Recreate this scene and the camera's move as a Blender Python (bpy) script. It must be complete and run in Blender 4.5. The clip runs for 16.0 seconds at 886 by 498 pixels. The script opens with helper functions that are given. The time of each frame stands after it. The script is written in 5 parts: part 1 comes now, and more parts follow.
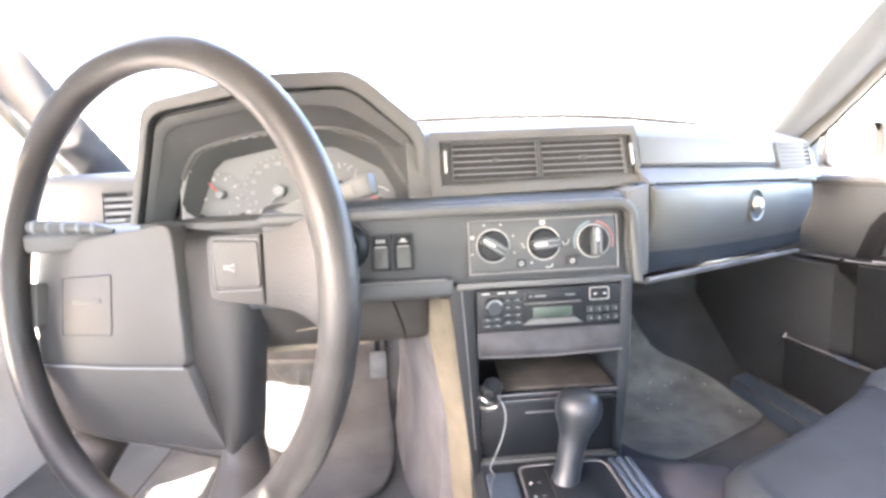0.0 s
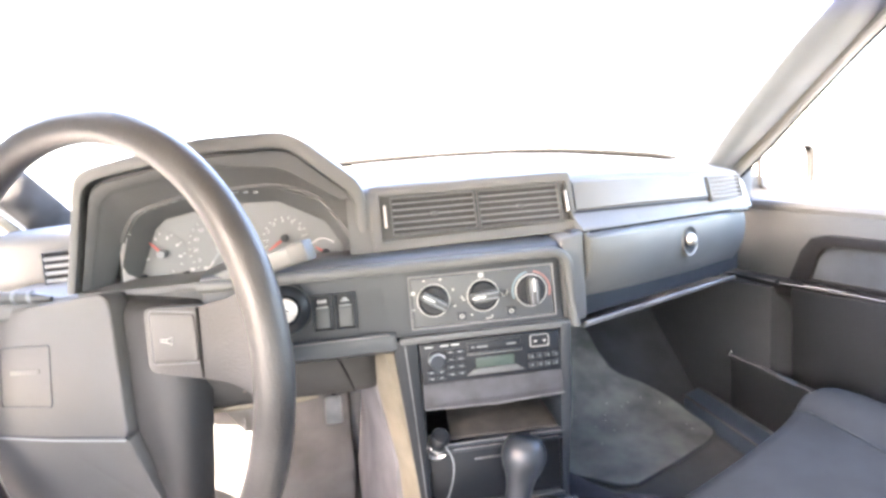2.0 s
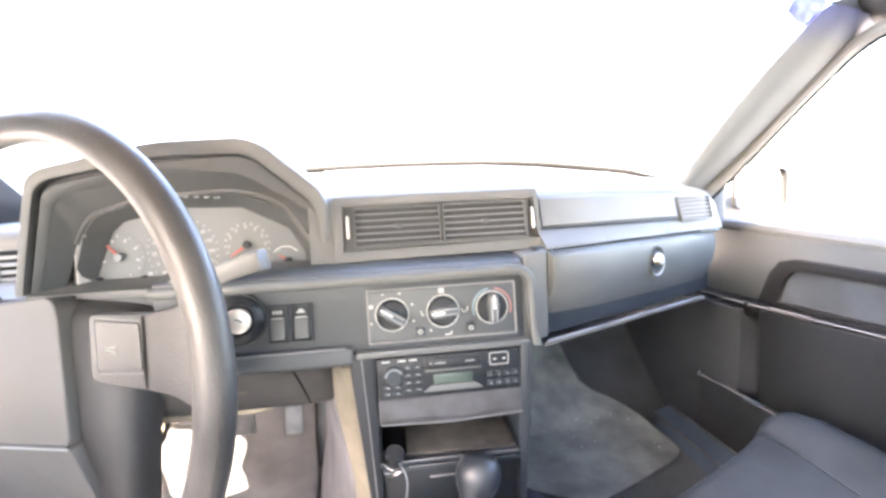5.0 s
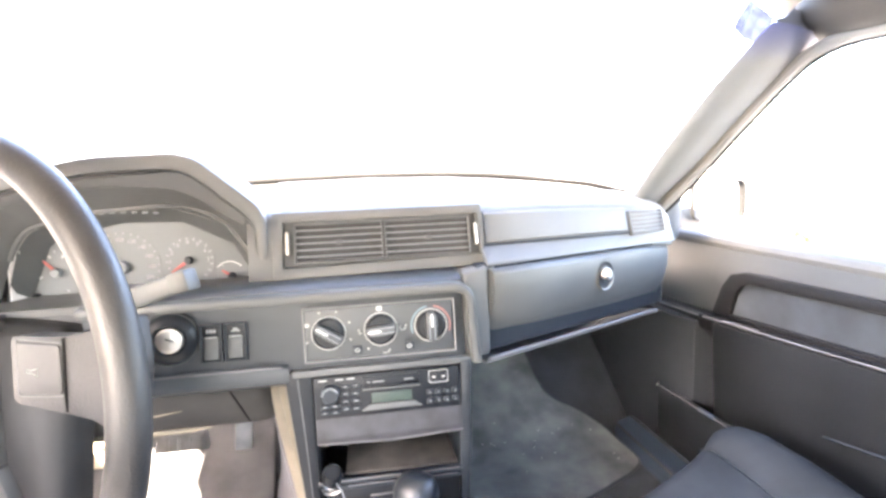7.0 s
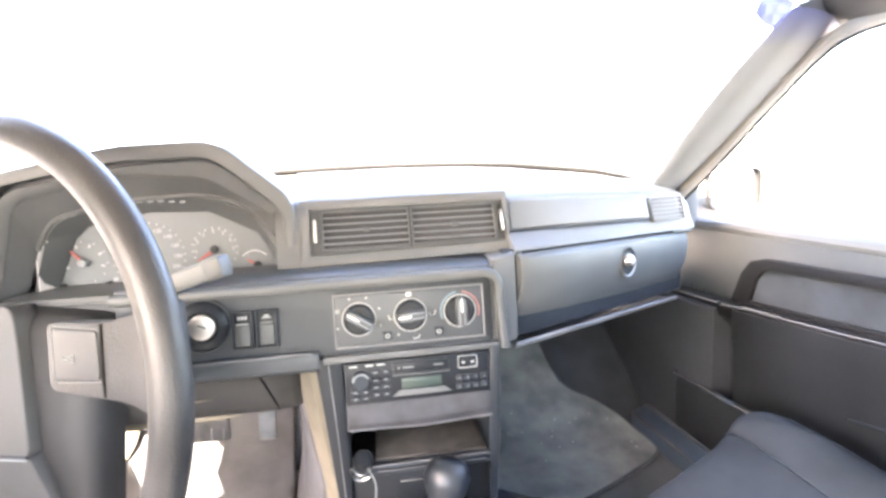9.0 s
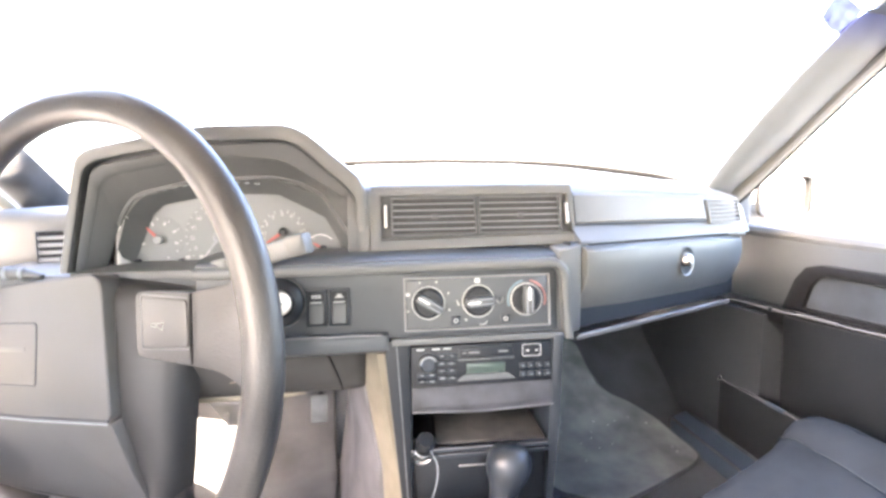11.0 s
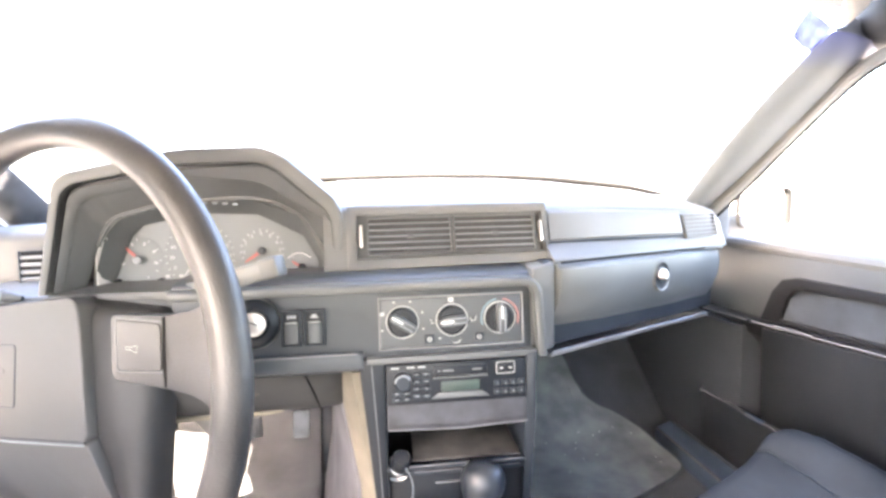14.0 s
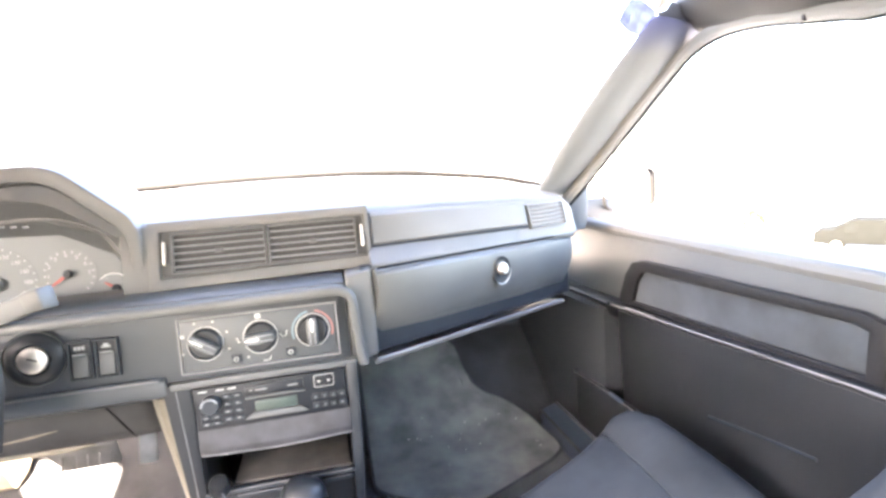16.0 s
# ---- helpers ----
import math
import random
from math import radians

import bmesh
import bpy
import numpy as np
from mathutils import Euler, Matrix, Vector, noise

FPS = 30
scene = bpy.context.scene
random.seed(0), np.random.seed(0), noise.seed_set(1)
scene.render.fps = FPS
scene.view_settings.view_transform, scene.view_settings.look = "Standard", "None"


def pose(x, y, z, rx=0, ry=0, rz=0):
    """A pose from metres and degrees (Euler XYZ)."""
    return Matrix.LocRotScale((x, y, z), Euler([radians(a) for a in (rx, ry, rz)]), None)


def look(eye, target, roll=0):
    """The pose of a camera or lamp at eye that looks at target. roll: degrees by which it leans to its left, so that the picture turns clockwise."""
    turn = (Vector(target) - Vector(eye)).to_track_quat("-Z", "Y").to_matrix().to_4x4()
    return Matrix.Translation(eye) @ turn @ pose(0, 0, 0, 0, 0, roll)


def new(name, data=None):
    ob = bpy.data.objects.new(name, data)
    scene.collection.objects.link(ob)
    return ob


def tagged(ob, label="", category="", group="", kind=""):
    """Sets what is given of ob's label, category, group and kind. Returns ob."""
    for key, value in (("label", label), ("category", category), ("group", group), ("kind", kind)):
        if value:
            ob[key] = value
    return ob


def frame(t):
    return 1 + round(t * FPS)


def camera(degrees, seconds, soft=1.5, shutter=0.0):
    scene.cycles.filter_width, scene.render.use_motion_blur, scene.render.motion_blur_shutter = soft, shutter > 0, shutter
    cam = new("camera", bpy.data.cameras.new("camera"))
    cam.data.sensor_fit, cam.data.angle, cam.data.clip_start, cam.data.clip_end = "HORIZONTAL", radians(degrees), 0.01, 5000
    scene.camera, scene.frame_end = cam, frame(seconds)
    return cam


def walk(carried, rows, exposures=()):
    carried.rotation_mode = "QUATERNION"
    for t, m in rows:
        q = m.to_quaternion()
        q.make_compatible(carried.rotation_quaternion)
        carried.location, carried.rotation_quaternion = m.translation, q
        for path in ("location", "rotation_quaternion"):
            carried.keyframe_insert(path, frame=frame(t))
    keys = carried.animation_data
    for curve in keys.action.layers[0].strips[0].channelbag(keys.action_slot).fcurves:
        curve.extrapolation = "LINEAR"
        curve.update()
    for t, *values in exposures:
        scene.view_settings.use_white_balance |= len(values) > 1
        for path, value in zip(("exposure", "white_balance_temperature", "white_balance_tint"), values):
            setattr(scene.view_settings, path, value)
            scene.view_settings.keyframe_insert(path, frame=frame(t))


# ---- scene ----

cam = camera(80.0, 16.0, soft=3.0)
ROWS = [
    (0, 0.0262, -0.0455, 0.9461, 81.48, 2.52, -4.10),
    (0.5, -0.0043, -0.0415, 0.9336, 81.30, 3.17, -5.20),
    (1, 0.0545, -0.0385, 0.9752, 81.45, 3.60, -7.58),
    (1.5, 0.0668, -0.0592, 1.0106, 81.75, 4.57, -6.82),
    (2, 0.0726, -0.0534, 1.0081, 81.80, 4.55, -7.19),
    (2.5, 0.0637, -0.0565, 1.0087, 81.83, 4.38, -7.01),
    (3, 0.0643, -0.0530, 1.0051, 81.85, 4.20, -7.15),
    (3.5, 0.0741, -0.0537, 1.0088, 82.02, 3.56, -7.35),
    (6, 0.1207, -0.0432, 1.0181, 82.31, 2.33, -8.17),
    (6.5, 0.1252, -0.0468, 1.0207, 82.48, 3.05, -8.07),
    (7, 0.1760, -0.0501, 1.0333, 82.35, 2.28, -9.08),
    (7.5, 0.2035, -0.0458, 1.0243, 81.18, 3.58, -10.02),
    (8, 0.2601, -0.0548, 1.0460, 81.50, 1.81, -11.69),
    (8.5, 0.1832, -0.0510, 1.0341, 82.33, 2.50, -10.20),
    (9, 0.1391, -0.0476, 1.0205, 82.07, 2.77, -9.17),
    (9.5, 0.0845, -0.0469, 1.0042, 82.04, 2.53, -8.39),
    (12, 0.0663, -0.0623, 0.9983, 83.42, 0.21, -7.13),
    (12.5, 0.0883, -0.0658, 1.0206, 83.26, 1.74, -6.82),
    (13, 0.0911, -0.0647, 1.0172, 83.34, 1.49, -6.94),
    (13.5, 0.1006, -0.0622, 1.0156, 83.48, 1.10, -7.43),
    (14, 0.0984, -0.0647, 1.0190, 83.41, 1.16, -7.49),
    (14.5, 0.1018, -0.0609, 1.0113, 83.54, 0.23, -7.78),
    (15, 0.1665, -0.0565, 1.0289, 83.30, 0.74, -9.37),
    (15.5, 0.2116, -0.0670, 1.0447, 83.02, 1.77, -9.92),
    (16, 0.2890, -0.0705, 1.0405, 81.15, 4.13, -12.64),
]
EXPOSURE = 5.84
walk(cam, [(t, pose(x, y, z, rx, ry, rz)) for t, x, y, z, rx, ry, rz in ROWS], exposures=[(0, EXPOSURE + 0.06, 7300, 19), (0.6, EXPOSURE + 0.03, 7300, 19), (1.2, EXPOSURE, 7300, 19), (16, EXPOSURE, 7300, 19)])

# ---- light ----
SUN_ELEVATION, SUN_BEARING = 42.0, -118.0   # bearing from straight ahead, minus: to the driver's side
world = bpy.data.worlds.new("sky")
scene.world = world
world.use_nodes = True
wn = world.node_tree.nodes
wn.clear()
sky = wn.new("ShaderNodeTexSky")
sky.sky_type = "NISHITA"
sky.sun_disc = False
sky.sun_elevation = radians(SUN_ELEVATION)
sky.sun_rotation = radians(SUN_BEARING)
sky.air_density, sky.dust_density, sky.ozone_density = 1.0, 3.0, 1.0
bg = wn.new("ShaderNodeBackground")
bg.inputs["Strength"].default_value = 0.12
wo = wn.new("ShaderNodeOutputWorld")
world.node_tree.links.new(sky.outputs[0], bg.inputs[0])
world.node_tree.links.new(bg.outputs[0], wo.inputs[0])
sun_data = bpy.data.lights.new("sun", "SUN")
sun_data.energy, sun_data.angle, sun_data.color = 3.0, radians(0.5), (1.0, 0.93, 0.82)
sun = new("sun", sun_data)
b, e = radians(SUN_BEARING), radians(SUN_ELEVATION)
sun.matrix_world = look((math.sin(b) * math.cos(e) * 30, math.cos(b) * math.cos(e) * 30, math.sin(e) * 30), (0, 0, 0))


# ---- materials ----
def material(name, colour, rough=0.5, metal=0.0, vary=0.15, grain=0.0, scale=900.0, blot=6.0, second=None, spec=0.5, rough_vary=0.08, sheen=0.0):
    """A surface with blotches and wear at a large scale and a moulded or woven grain at a small one."""
    m = bpy.data.materials.new(name)
    m.use_nodes = True
    n, l = m.node_tree.nodes, m.node_tree.links
    p = n["Principled BSDF"]
    co = n.new("ShaderNodeTexCoord")
    big = n.new("ShaderNodeTexNoise")
    big.inputs["Scale"].default_value, big.inputs["Detail"].default_value = blot, 6
    l.new(co.outputs["Object"], big.inputs["Vector"])
    ramp = n.new("ShaderNodeValToRGB")
    dark = [c * (1 - vary) for c in colour]
    lite = [min(1, c * (1 + vary)) for c in (second or colour)]
    ramp.color_ramp.elements[0].position, ramp.color_ramp.elements[1].position = 0.3, 0.7
    ramp.color_ramp.elements[0].color, ramp.color_ramp.elements[1].color = (*dark, 1), (*lite, 1)
    l.new(big.outputs["Fac"], ramp.inputs["Fac"])
    l.new(ramp.outputs["Color"], p.inputs["Base Color"])
    mr = n.new("ShaderNodeMapRange")
    mr.inputs["To Min"].default_value, mr.inputs["To Max"].default_value = max(0.02, rough - rough_vary), min(1, rough + rough_vary)
    l.new(big.outputs["Fac"], mr.inputs["Value"])
    l.new(mr.outputs["Result"], p.inputs["Roughness"])
    p.inputs["Metallic"].default_value = metal
    p.inputs["Specular IOR Level"].default_value = spec
    if sheen:
        p.inputs["Sheen Weight"].default_value = sheen
    if grain:
        fine = n.new("ShaderNodeTexNoise")
        fine.inputs["Scale"].default_value, fine.inputs["Detail"].default_value = scale, 3
        l.new(co.outputs["Object"], fine.inputs["Vector"])
        bump = n.new("ShaderNodeBump")
        bump.inputs["Strength"].default_value, bump.inputs["Distance"].default_value = grain, 0.0006
        l.new(fine.outputs["Fac"], bump.inputs["Height"])
        l.new(bump.outputs["Normal"], p.inputs["Normal"])
    return m


# Raised to a paler grey; the haze over the dash is put into it.
PAD = material("dash_plastic", (0.103, 0.107, 0.108), 0.5, grain=0.5, scale=1400)
PANEL = material("panel_plastic", (0.086, 0.092, 0.094), 0.40, grain=0.35, scale=1600)
DARK = material("dark_plastic", (0.021, 0.0268, 0.034), 0.42, grain=0.3, scale=1500, spec=0.36)
BLACK = material("black_plastic", (0.0125, 0.0150, 0.0185), 0.42, grain=0.15, scale=1800, spec=0.32)
LEATHER = material("wheel_skin", (0.031, 0.030, 0.030), 0.40, vary=0.35, blot=14, grain=1.0, scale=380, rough_vary=0.16, spec=0.5)
HUB = material("hub_plastic", (0.064, 0.0635, 0.063), 0.55, grain=0.4, scale=1300)
FABRIC = material("seat_cloth", (0.042, 0.049, 0.0575), 0.95, grain=0.9, scale=1100, vary=0.25, blot=9, spec=0.1)
INSERT = material("door_cloth", (0.035, 0.043, 0.052), 0.92, grain=0.9, scale=1000, vary=0.4, blot=16, sheen=0.08)
# Mat pile darkened, as this footwell gets too much light.
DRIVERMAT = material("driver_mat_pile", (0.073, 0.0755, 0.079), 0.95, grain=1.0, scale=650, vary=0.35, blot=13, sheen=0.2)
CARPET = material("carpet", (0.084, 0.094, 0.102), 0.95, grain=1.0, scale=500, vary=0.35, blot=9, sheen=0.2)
# Same mat pile, made paler for the dim passenger footwell.
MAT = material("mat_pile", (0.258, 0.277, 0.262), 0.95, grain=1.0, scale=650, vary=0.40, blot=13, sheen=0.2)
# Darker copy of the carpet; shade of the passenger footwell is in its colour.
DEEP = material("shaded_carpet", (0.054, 0.058, 0.061), 0.95, grain=1.0, scale=500, vary=0.35, blot=9, sheen=0.1)
RUBBER = material("rubber", (0.025, 0.025, 0.026), 0.7, grain=0.3)
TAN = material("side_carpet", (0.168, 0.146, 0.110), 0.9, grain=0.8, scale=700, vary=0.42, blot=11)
RINGM = material("ring_paint", (0.38, 0.39, 0.39), 0.5, vary=0.05)
LILAC = material("tunnel_carpet", (0.140, 0.134, 0.140), 0.92, grain=0.8, scale=700, vary=0.32, blot=12)
CHROME = material("chrome", (0.75, 0.75, 0.74), 0.18, metal=1.0, vary=0.05)
STEEL = material("brushed_steel", (0.72, 0.70, 0.67), 0.42, metal=1.0, vary=0.1, grain=0.2)
WHITE = material("white_print", (0.75, 0.76, 0.76), 0.6, vary=0.05)
RED = material("red_needle", (0.42, 0.10, 0.09), 0.5, vary=0.05)
REDPRINT = material("red_print", (0.30, 0.135, 0.125), 0.6, vary=0.05)
BLUE = material("blue_print", (0.135, 0.205, 0.245), 0.6, vary=0.05)
DIAL = material("dial_face", (0.16, 0.17, 0.18), 0.6, vary=0.08)
LCD = material("lcd_glass", (0.044, 0.066, 0.058), 0.3, vary=0.05)
GREYPAD = material("pillar_trim", (0.074, 0.088, 0.104), 0.7, grain=0.5, scale=1000)
LINER = material("headlining", (0.33, 0.32, 0.305), 0.9, grain=0.6, scale=900)
SEAL = material("window_seal", (0.118, 0.120, 0.116), 0.6, grain=0.3)
PAINT = material("car_paint", (0.72, 0.72, 0.70), 0.25, vary=0.04)
GROUNDM = material("pale_gravel", (0.48, 0.45, 0.40), 0.95, vary=0.25, blot=0.6, grain=0.6, scale=60)
FARDARK = material("far_car_paint", (0.0075, 0.0080, 0.0072), 0.95, spec=0.05)
LEAF = material("leaf", (0.045, 0.05, 0.02), 0.8, vary=0.3)
BARK = material("bark", (0.16, 0.12, 0.08), 0.9, grain=0.8, scale=120)
SLAT = material("slat_plastic", (0.215, 0.235, 0.250), 0.5, grain=0.2)
PIT = material("black_recess", (0.007, 0.007, 0.007), 0.9, spec=0.15)
KICK = material("kick_plastic", (0.036, 0.039, 0.042), 0.55, grain=0.4, scale=1200, vary=0.2)
HUMP = material("faded_tunnel_carpet", (0.044, 0.046, 0.061), 0.95, grain=0.9, scale=700, vary=0.3, blot=18)
GAP = material("vent_depth", (0.034, 0.034, 0.036), 0.7)
SILLM = material("sill_plastic", (0.062, 0.088, 0.126), 0.34, vary=0.08, grain=0.2)
SEALB = material("screen_seal_rubber", (0.006, 0.006, 0.0055), 0.8, spec=0.2)
PEDAL = material("worn_pedal_rubber", (0.20, 0.198, 0.195), 0.6, vary=0.3, blot=30, grain=0.5)
# Pale tone stands in for daylight on the driver side.
SIDE = material("side_trim", (0.66, 0.65, 0.645), 0.7, grain=0.4)
DOORP = material("door_plastic", (0.0205, 0.0220, 0.0240), 0.33, vary=0.3, blot=7, grain=0.35, scale=1300, rough_vary=0.12)
CLIM = material("climate_plate", (0.053, 0.060, 0.065), 0.42, grain=0.3, scale=1500)
GREYLINE = material("grey_print", (0.20, 0.205, 0.21), 0.6, vary=0.1)
BADGE = material("badge_print", (0.085, 0.083, 0.082), 0.5, vary=0.1)
# Same plastic as the hub pad, darkened to hold the flank's shade.
SHELL = material("shaded_hub_plastic", (0.0225, 0.0225, 0.0225), 0.5, grain=0.5, scale=1200, spec=0.45)
FASCIA = material("fascia_plastic", (0.046, 0.053, 0.060), 0.38, grain=0.35, scale=1600)
FRAMEB = material("matt_black_trim", (0.011, 0.011, 0.012), 0.6, grain=0.3, spec=0.3)
MIRRORRIM = material("mirror_rim", (0.008, 0.008, 0.008), 0.8, spec=0.2)
BUTTONM = material("horn_button_plastic", (0.046, 0.045, 0.045), 0.5, grain=0.3, scale=1500)
RAILM = material("rail_trim", (0.0125, 0.0118, 0.0112), 0.7, grain=0.5, scale=1000, vary=0.2)
KNOBM = material("gear_knob_skin", (0.0225, 0.0275, 0.0345), 0.34, vary=0.35, blot=30, grain=0.5, scale=900, rough_vary=0.12)
# Pale and glossy: edge highlights sit in this colour, which the grip shares.
EDGE = material("pale_highlight_plastic", (0.17, 0.172, 0.18), 0.2, vary=0.3, blot=14)
DUSTYGREY = material("dusty_grey_plastic", (0.040, 0.042, 0.048), 0.6, vary=0.45, blot=25, grain=0.5, scale=900)
DUST = material("dusty_tray", (0.043, 0.039, 0.034), 0.8, vary=0.6, blot=22, grain=0.5, scale=700)
CREAM = material("cream_trim", (0.42, 0.36, 0.27), 0.8, grain=0.4, vary=0.25)
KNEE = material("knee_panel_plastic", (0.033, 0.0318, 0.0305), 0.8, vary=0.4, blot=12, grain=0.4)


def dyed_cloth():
    """The pillar's cloth, with a cast of blue light painted in towards its upper end."""
    m = material("blue_cast_pillar_cloth", (0.070, 0.079, 0.084), 0.7, grain=0.5, scale=1000)
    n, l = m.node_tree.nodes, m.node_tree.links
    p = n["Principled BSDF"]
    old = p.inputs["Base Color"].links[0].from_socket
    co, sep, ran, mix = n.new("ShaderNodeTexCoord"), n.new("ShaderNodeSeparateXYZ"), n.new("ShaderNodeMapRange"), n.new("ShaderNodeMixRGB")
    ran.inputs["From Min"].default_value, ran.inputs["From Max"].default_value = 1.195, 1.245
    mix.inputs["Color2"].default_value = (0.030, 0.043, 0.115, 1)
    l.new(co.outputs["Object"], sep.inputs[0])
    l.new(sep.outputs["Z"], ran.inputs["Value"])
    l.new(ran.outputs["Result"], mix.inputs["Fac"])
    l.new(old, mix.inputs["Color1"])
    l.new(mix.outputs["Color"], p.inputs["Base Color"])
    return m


BLUECAST = dyed_cloth()


def glass_material():
    m = bpy.data.materials.new("window_glass")
    m.use_nodes = True
    n, l = m.node_tree.nodes, m.node_tree.links
    n.clear()
    out = n.new("ShaderNodeOutputMaterial")
    mix = n.new("ShaderNodeMixShader")
    tr, gl = n.new("ShaderNodeBsdfTransparent"), n.new("ShaderNodeBsdfGlossy")
    tr.inputs["Color"].default_value = (0.95, 0.96, 0.96, 1)
    gl.inputs["Roughness"].default_value = 0.03
    mix.inputs[0].default_value = 0.02
    l.new(tr.outputs[0], mix.inputs[1])
    l.new(gl.outputs[0], mix.inputs[2])
    l.new(mix.outputs[0], out.inputs[0])
    return m


GLASS = glass_material()


def tint_material():
    m = bpy.data.materials.new("blue_tint")
    m.use_nodes = True
    n, l = m.node_tree.nodes, m.node_tree.links
    n.clear()
    out, tr = n.new("ShaderNodeOutputMaterial"), n.new("ShaderNodeBsdfTransparent")
    co, no, ra = n.new("ShaderNodeTexCoord"), n.new("ShaderNodeTexNoise"), n.new("ShaderNodeValToRGB")
    no.inputs["Scale"].default_value, no.inputs["Detail"].default_value = 70, 4
    ra.color_ramp.elements[0].position, ra.color_ramp.elements[1].position = 0.38, 0.62
    ra.color_ramp.elements[0].color, ra.color_ramp.elements[1].color = (0.19, 0.175, 0.255, 1), (0.24, 0.228, 0.275, 1)
    l.new(co.outputs["Object"], no.inputs["Vector"])
    l.new(no.outputs["Fac"], ra.inputs["Fac"])
    l.new(ra.outputs["Color"], tr.inputs["Color"])
    l.new(tr.outputs[0], out.inputs[0])
    return m


TINT = tint_material()


# ---- mesh helpers ----
def part(name, bm, mat, parent=None, label="", angle=35):
    """Links a bmesh as one mesh object, under a thing or a part."""
    me = bpy.data.meshes.new(name)
    bmesh.ops.recalc_face_normals(bm, faces=bm.faces)
    bm.to_mesh(me)
    bm.free()
    me.materials.append(mat)
    for p in me.polygons:
        p.use_smooth = True
    me.set_sharp_from_angle(angle=radians(angle))
    ob = new(name, me)
    if parent is not None:
        ob.parent = parent
    if label:
        ob["label"] = label
    return ob


def thing(name, label, category, group="", kind="", at=(0, 0, 0)):
    ob = new(name)
    ob.empty_display_size = 0.05
    return tagged(ob, label, category, group, kind)


def add(bm, other, m=None):
    """Adds the bmesh other to bm, moved by m."""
    if m is not None:
        bmesh.ops.transform(other, matrix=m, verts=other.verts)
    me = bpy.data.meshes.new("tmp")
    other.to_mesh(me)
    other.free()
    bm.from_mesh(me)
    bpy.data.meshes.remove(me)
    return bm


def bevelled(bm, width, segs=2, angle=25):
    bmesh.ops.recalc_face_normals(bm, faces=bm.faces)
    if width > 0:
        edges = [e for e in bm.edges if len(e.link_faces) == 2 and e.calc_face_angle(0) > radians(angle)]
        bmesh.ops.bevel(bm, geom=edges, offset=width, segments=segs, profile=0.5, affect="EDGES", clamp_overlap=True)
    return bm


def box(sx, sy, sz, bev=0.002, m=None, segs=2):
    bm = bmesh.new()
    bmesh.ops.create_cube(bm, size=1)
    bmesh.ops.scale(bm, vec=(sx, sy, sz), verts=bm.verts)
    bevelled(bm, bev, segs)
    if m is not None:
        bmesh.ops.transform(bm, matrix=m, verts=bm.verts)
    return bm


def slab(x0, x1, y0, y1, z0, z1, bev=0.002, segs=2):
    return box(x1 - x0, y1 - y0, z1 - z0, bev, Matrix.Translation(((x0 + x1) / 2, (y0 + y1) / 2, (z0 + z1) / 2)), segs)


def prism(points, push, bev=0.002, segs=2, m=None):
    """A polygon of 3D points pushed along a vector into a solid."""
    bm = bmesh.new()
    low = [bm.verts.new(p) for p in points]
    high = [bm.verts.new(Vector(p) + Vector(push)) for p in points]
    bm.faces.new(low)
    bm.faces.new(high)
    k = len(points)
    for i in range(k):
        bm.faces.new((low[i], low[(i + 1) % k], high[(i + 1) % k], high[i]))
    bevelled(bm, bev, segs)
    if m is not None:
        bmesh.ops.transform(bm, matrix=m, verts=bm.verts)
    return bm


def rounded(poly, r, steps=4):
    """A 2D polygon with its corners rounded."""
    out = []
    k = len(poly)
    for i in range(k):
        p, a, c = (Vector(poly[j % k]) for j in (i, i - 1, i + 1))
        d1, d2 = (a - p), (c - p)
        q = min(r, d1.length * 0.45, d2.length * 0.45)
        s, t = p + d1.normalized() * q, p + d2.normalized() * q
        for j in range(steps + 1):
            f = j / steps
            out.append(tuple((1 - f) ** 2 * s + 2 * f * (1 - f) * p + f * f * t))
    return out


def loft(rings, closed=True, caps=True):
    bm = bmesh.new()
    rows = [[bm.verts.new(p) for p in ring] for ring in rings]
    k = len(rings[0])
    for a, c in zip(rows, rows[1:]):
        for i in range(k if closed else k - 1):
            j = (i + 1) % k
            bm.faces.new((a[i], a[j], c[j], c[i]))
    if caps and closed:
        bm.faces.new(rows[0])
        bm.faces.new(rows[-1])
    return bm


def frame_prism(outer, inner, y0, y1, bev=0.0015, m=None):
    """A solid frame between two x-z outlines of equal point count, from y0 to y1."""
    bm = bmesh.new()
    k = len(outer)
    a = [bm.verts.new((x, y0, z)) for x, z in outer]
    b2 = [bm.verts.new((x, y0, z)) for x, z in inner]
    c = [bm.verts.new((x, y1, z)) for x, z in outer]
    d = [bm.verts.new((x, y1, z)) for x, z in inner]
    for i in range(k):
        j = (i + 1) % k
        bm.faces.new((a[i], a[j], b2[j], b2[i]))
        bm.faces.new((c[i], c[j], d[j], d[i]))
        bm.faces.new((a[i], a[j], c[j], c[i]))
        bm.faces.new((b2[i], b2[j], d[j], d[i]))
    bevelled(bm, bev, 2, 50)
    if m is not None:
        bmesh.ops.transform(bm, matrix=m, verts=bm.verts)
    return bm


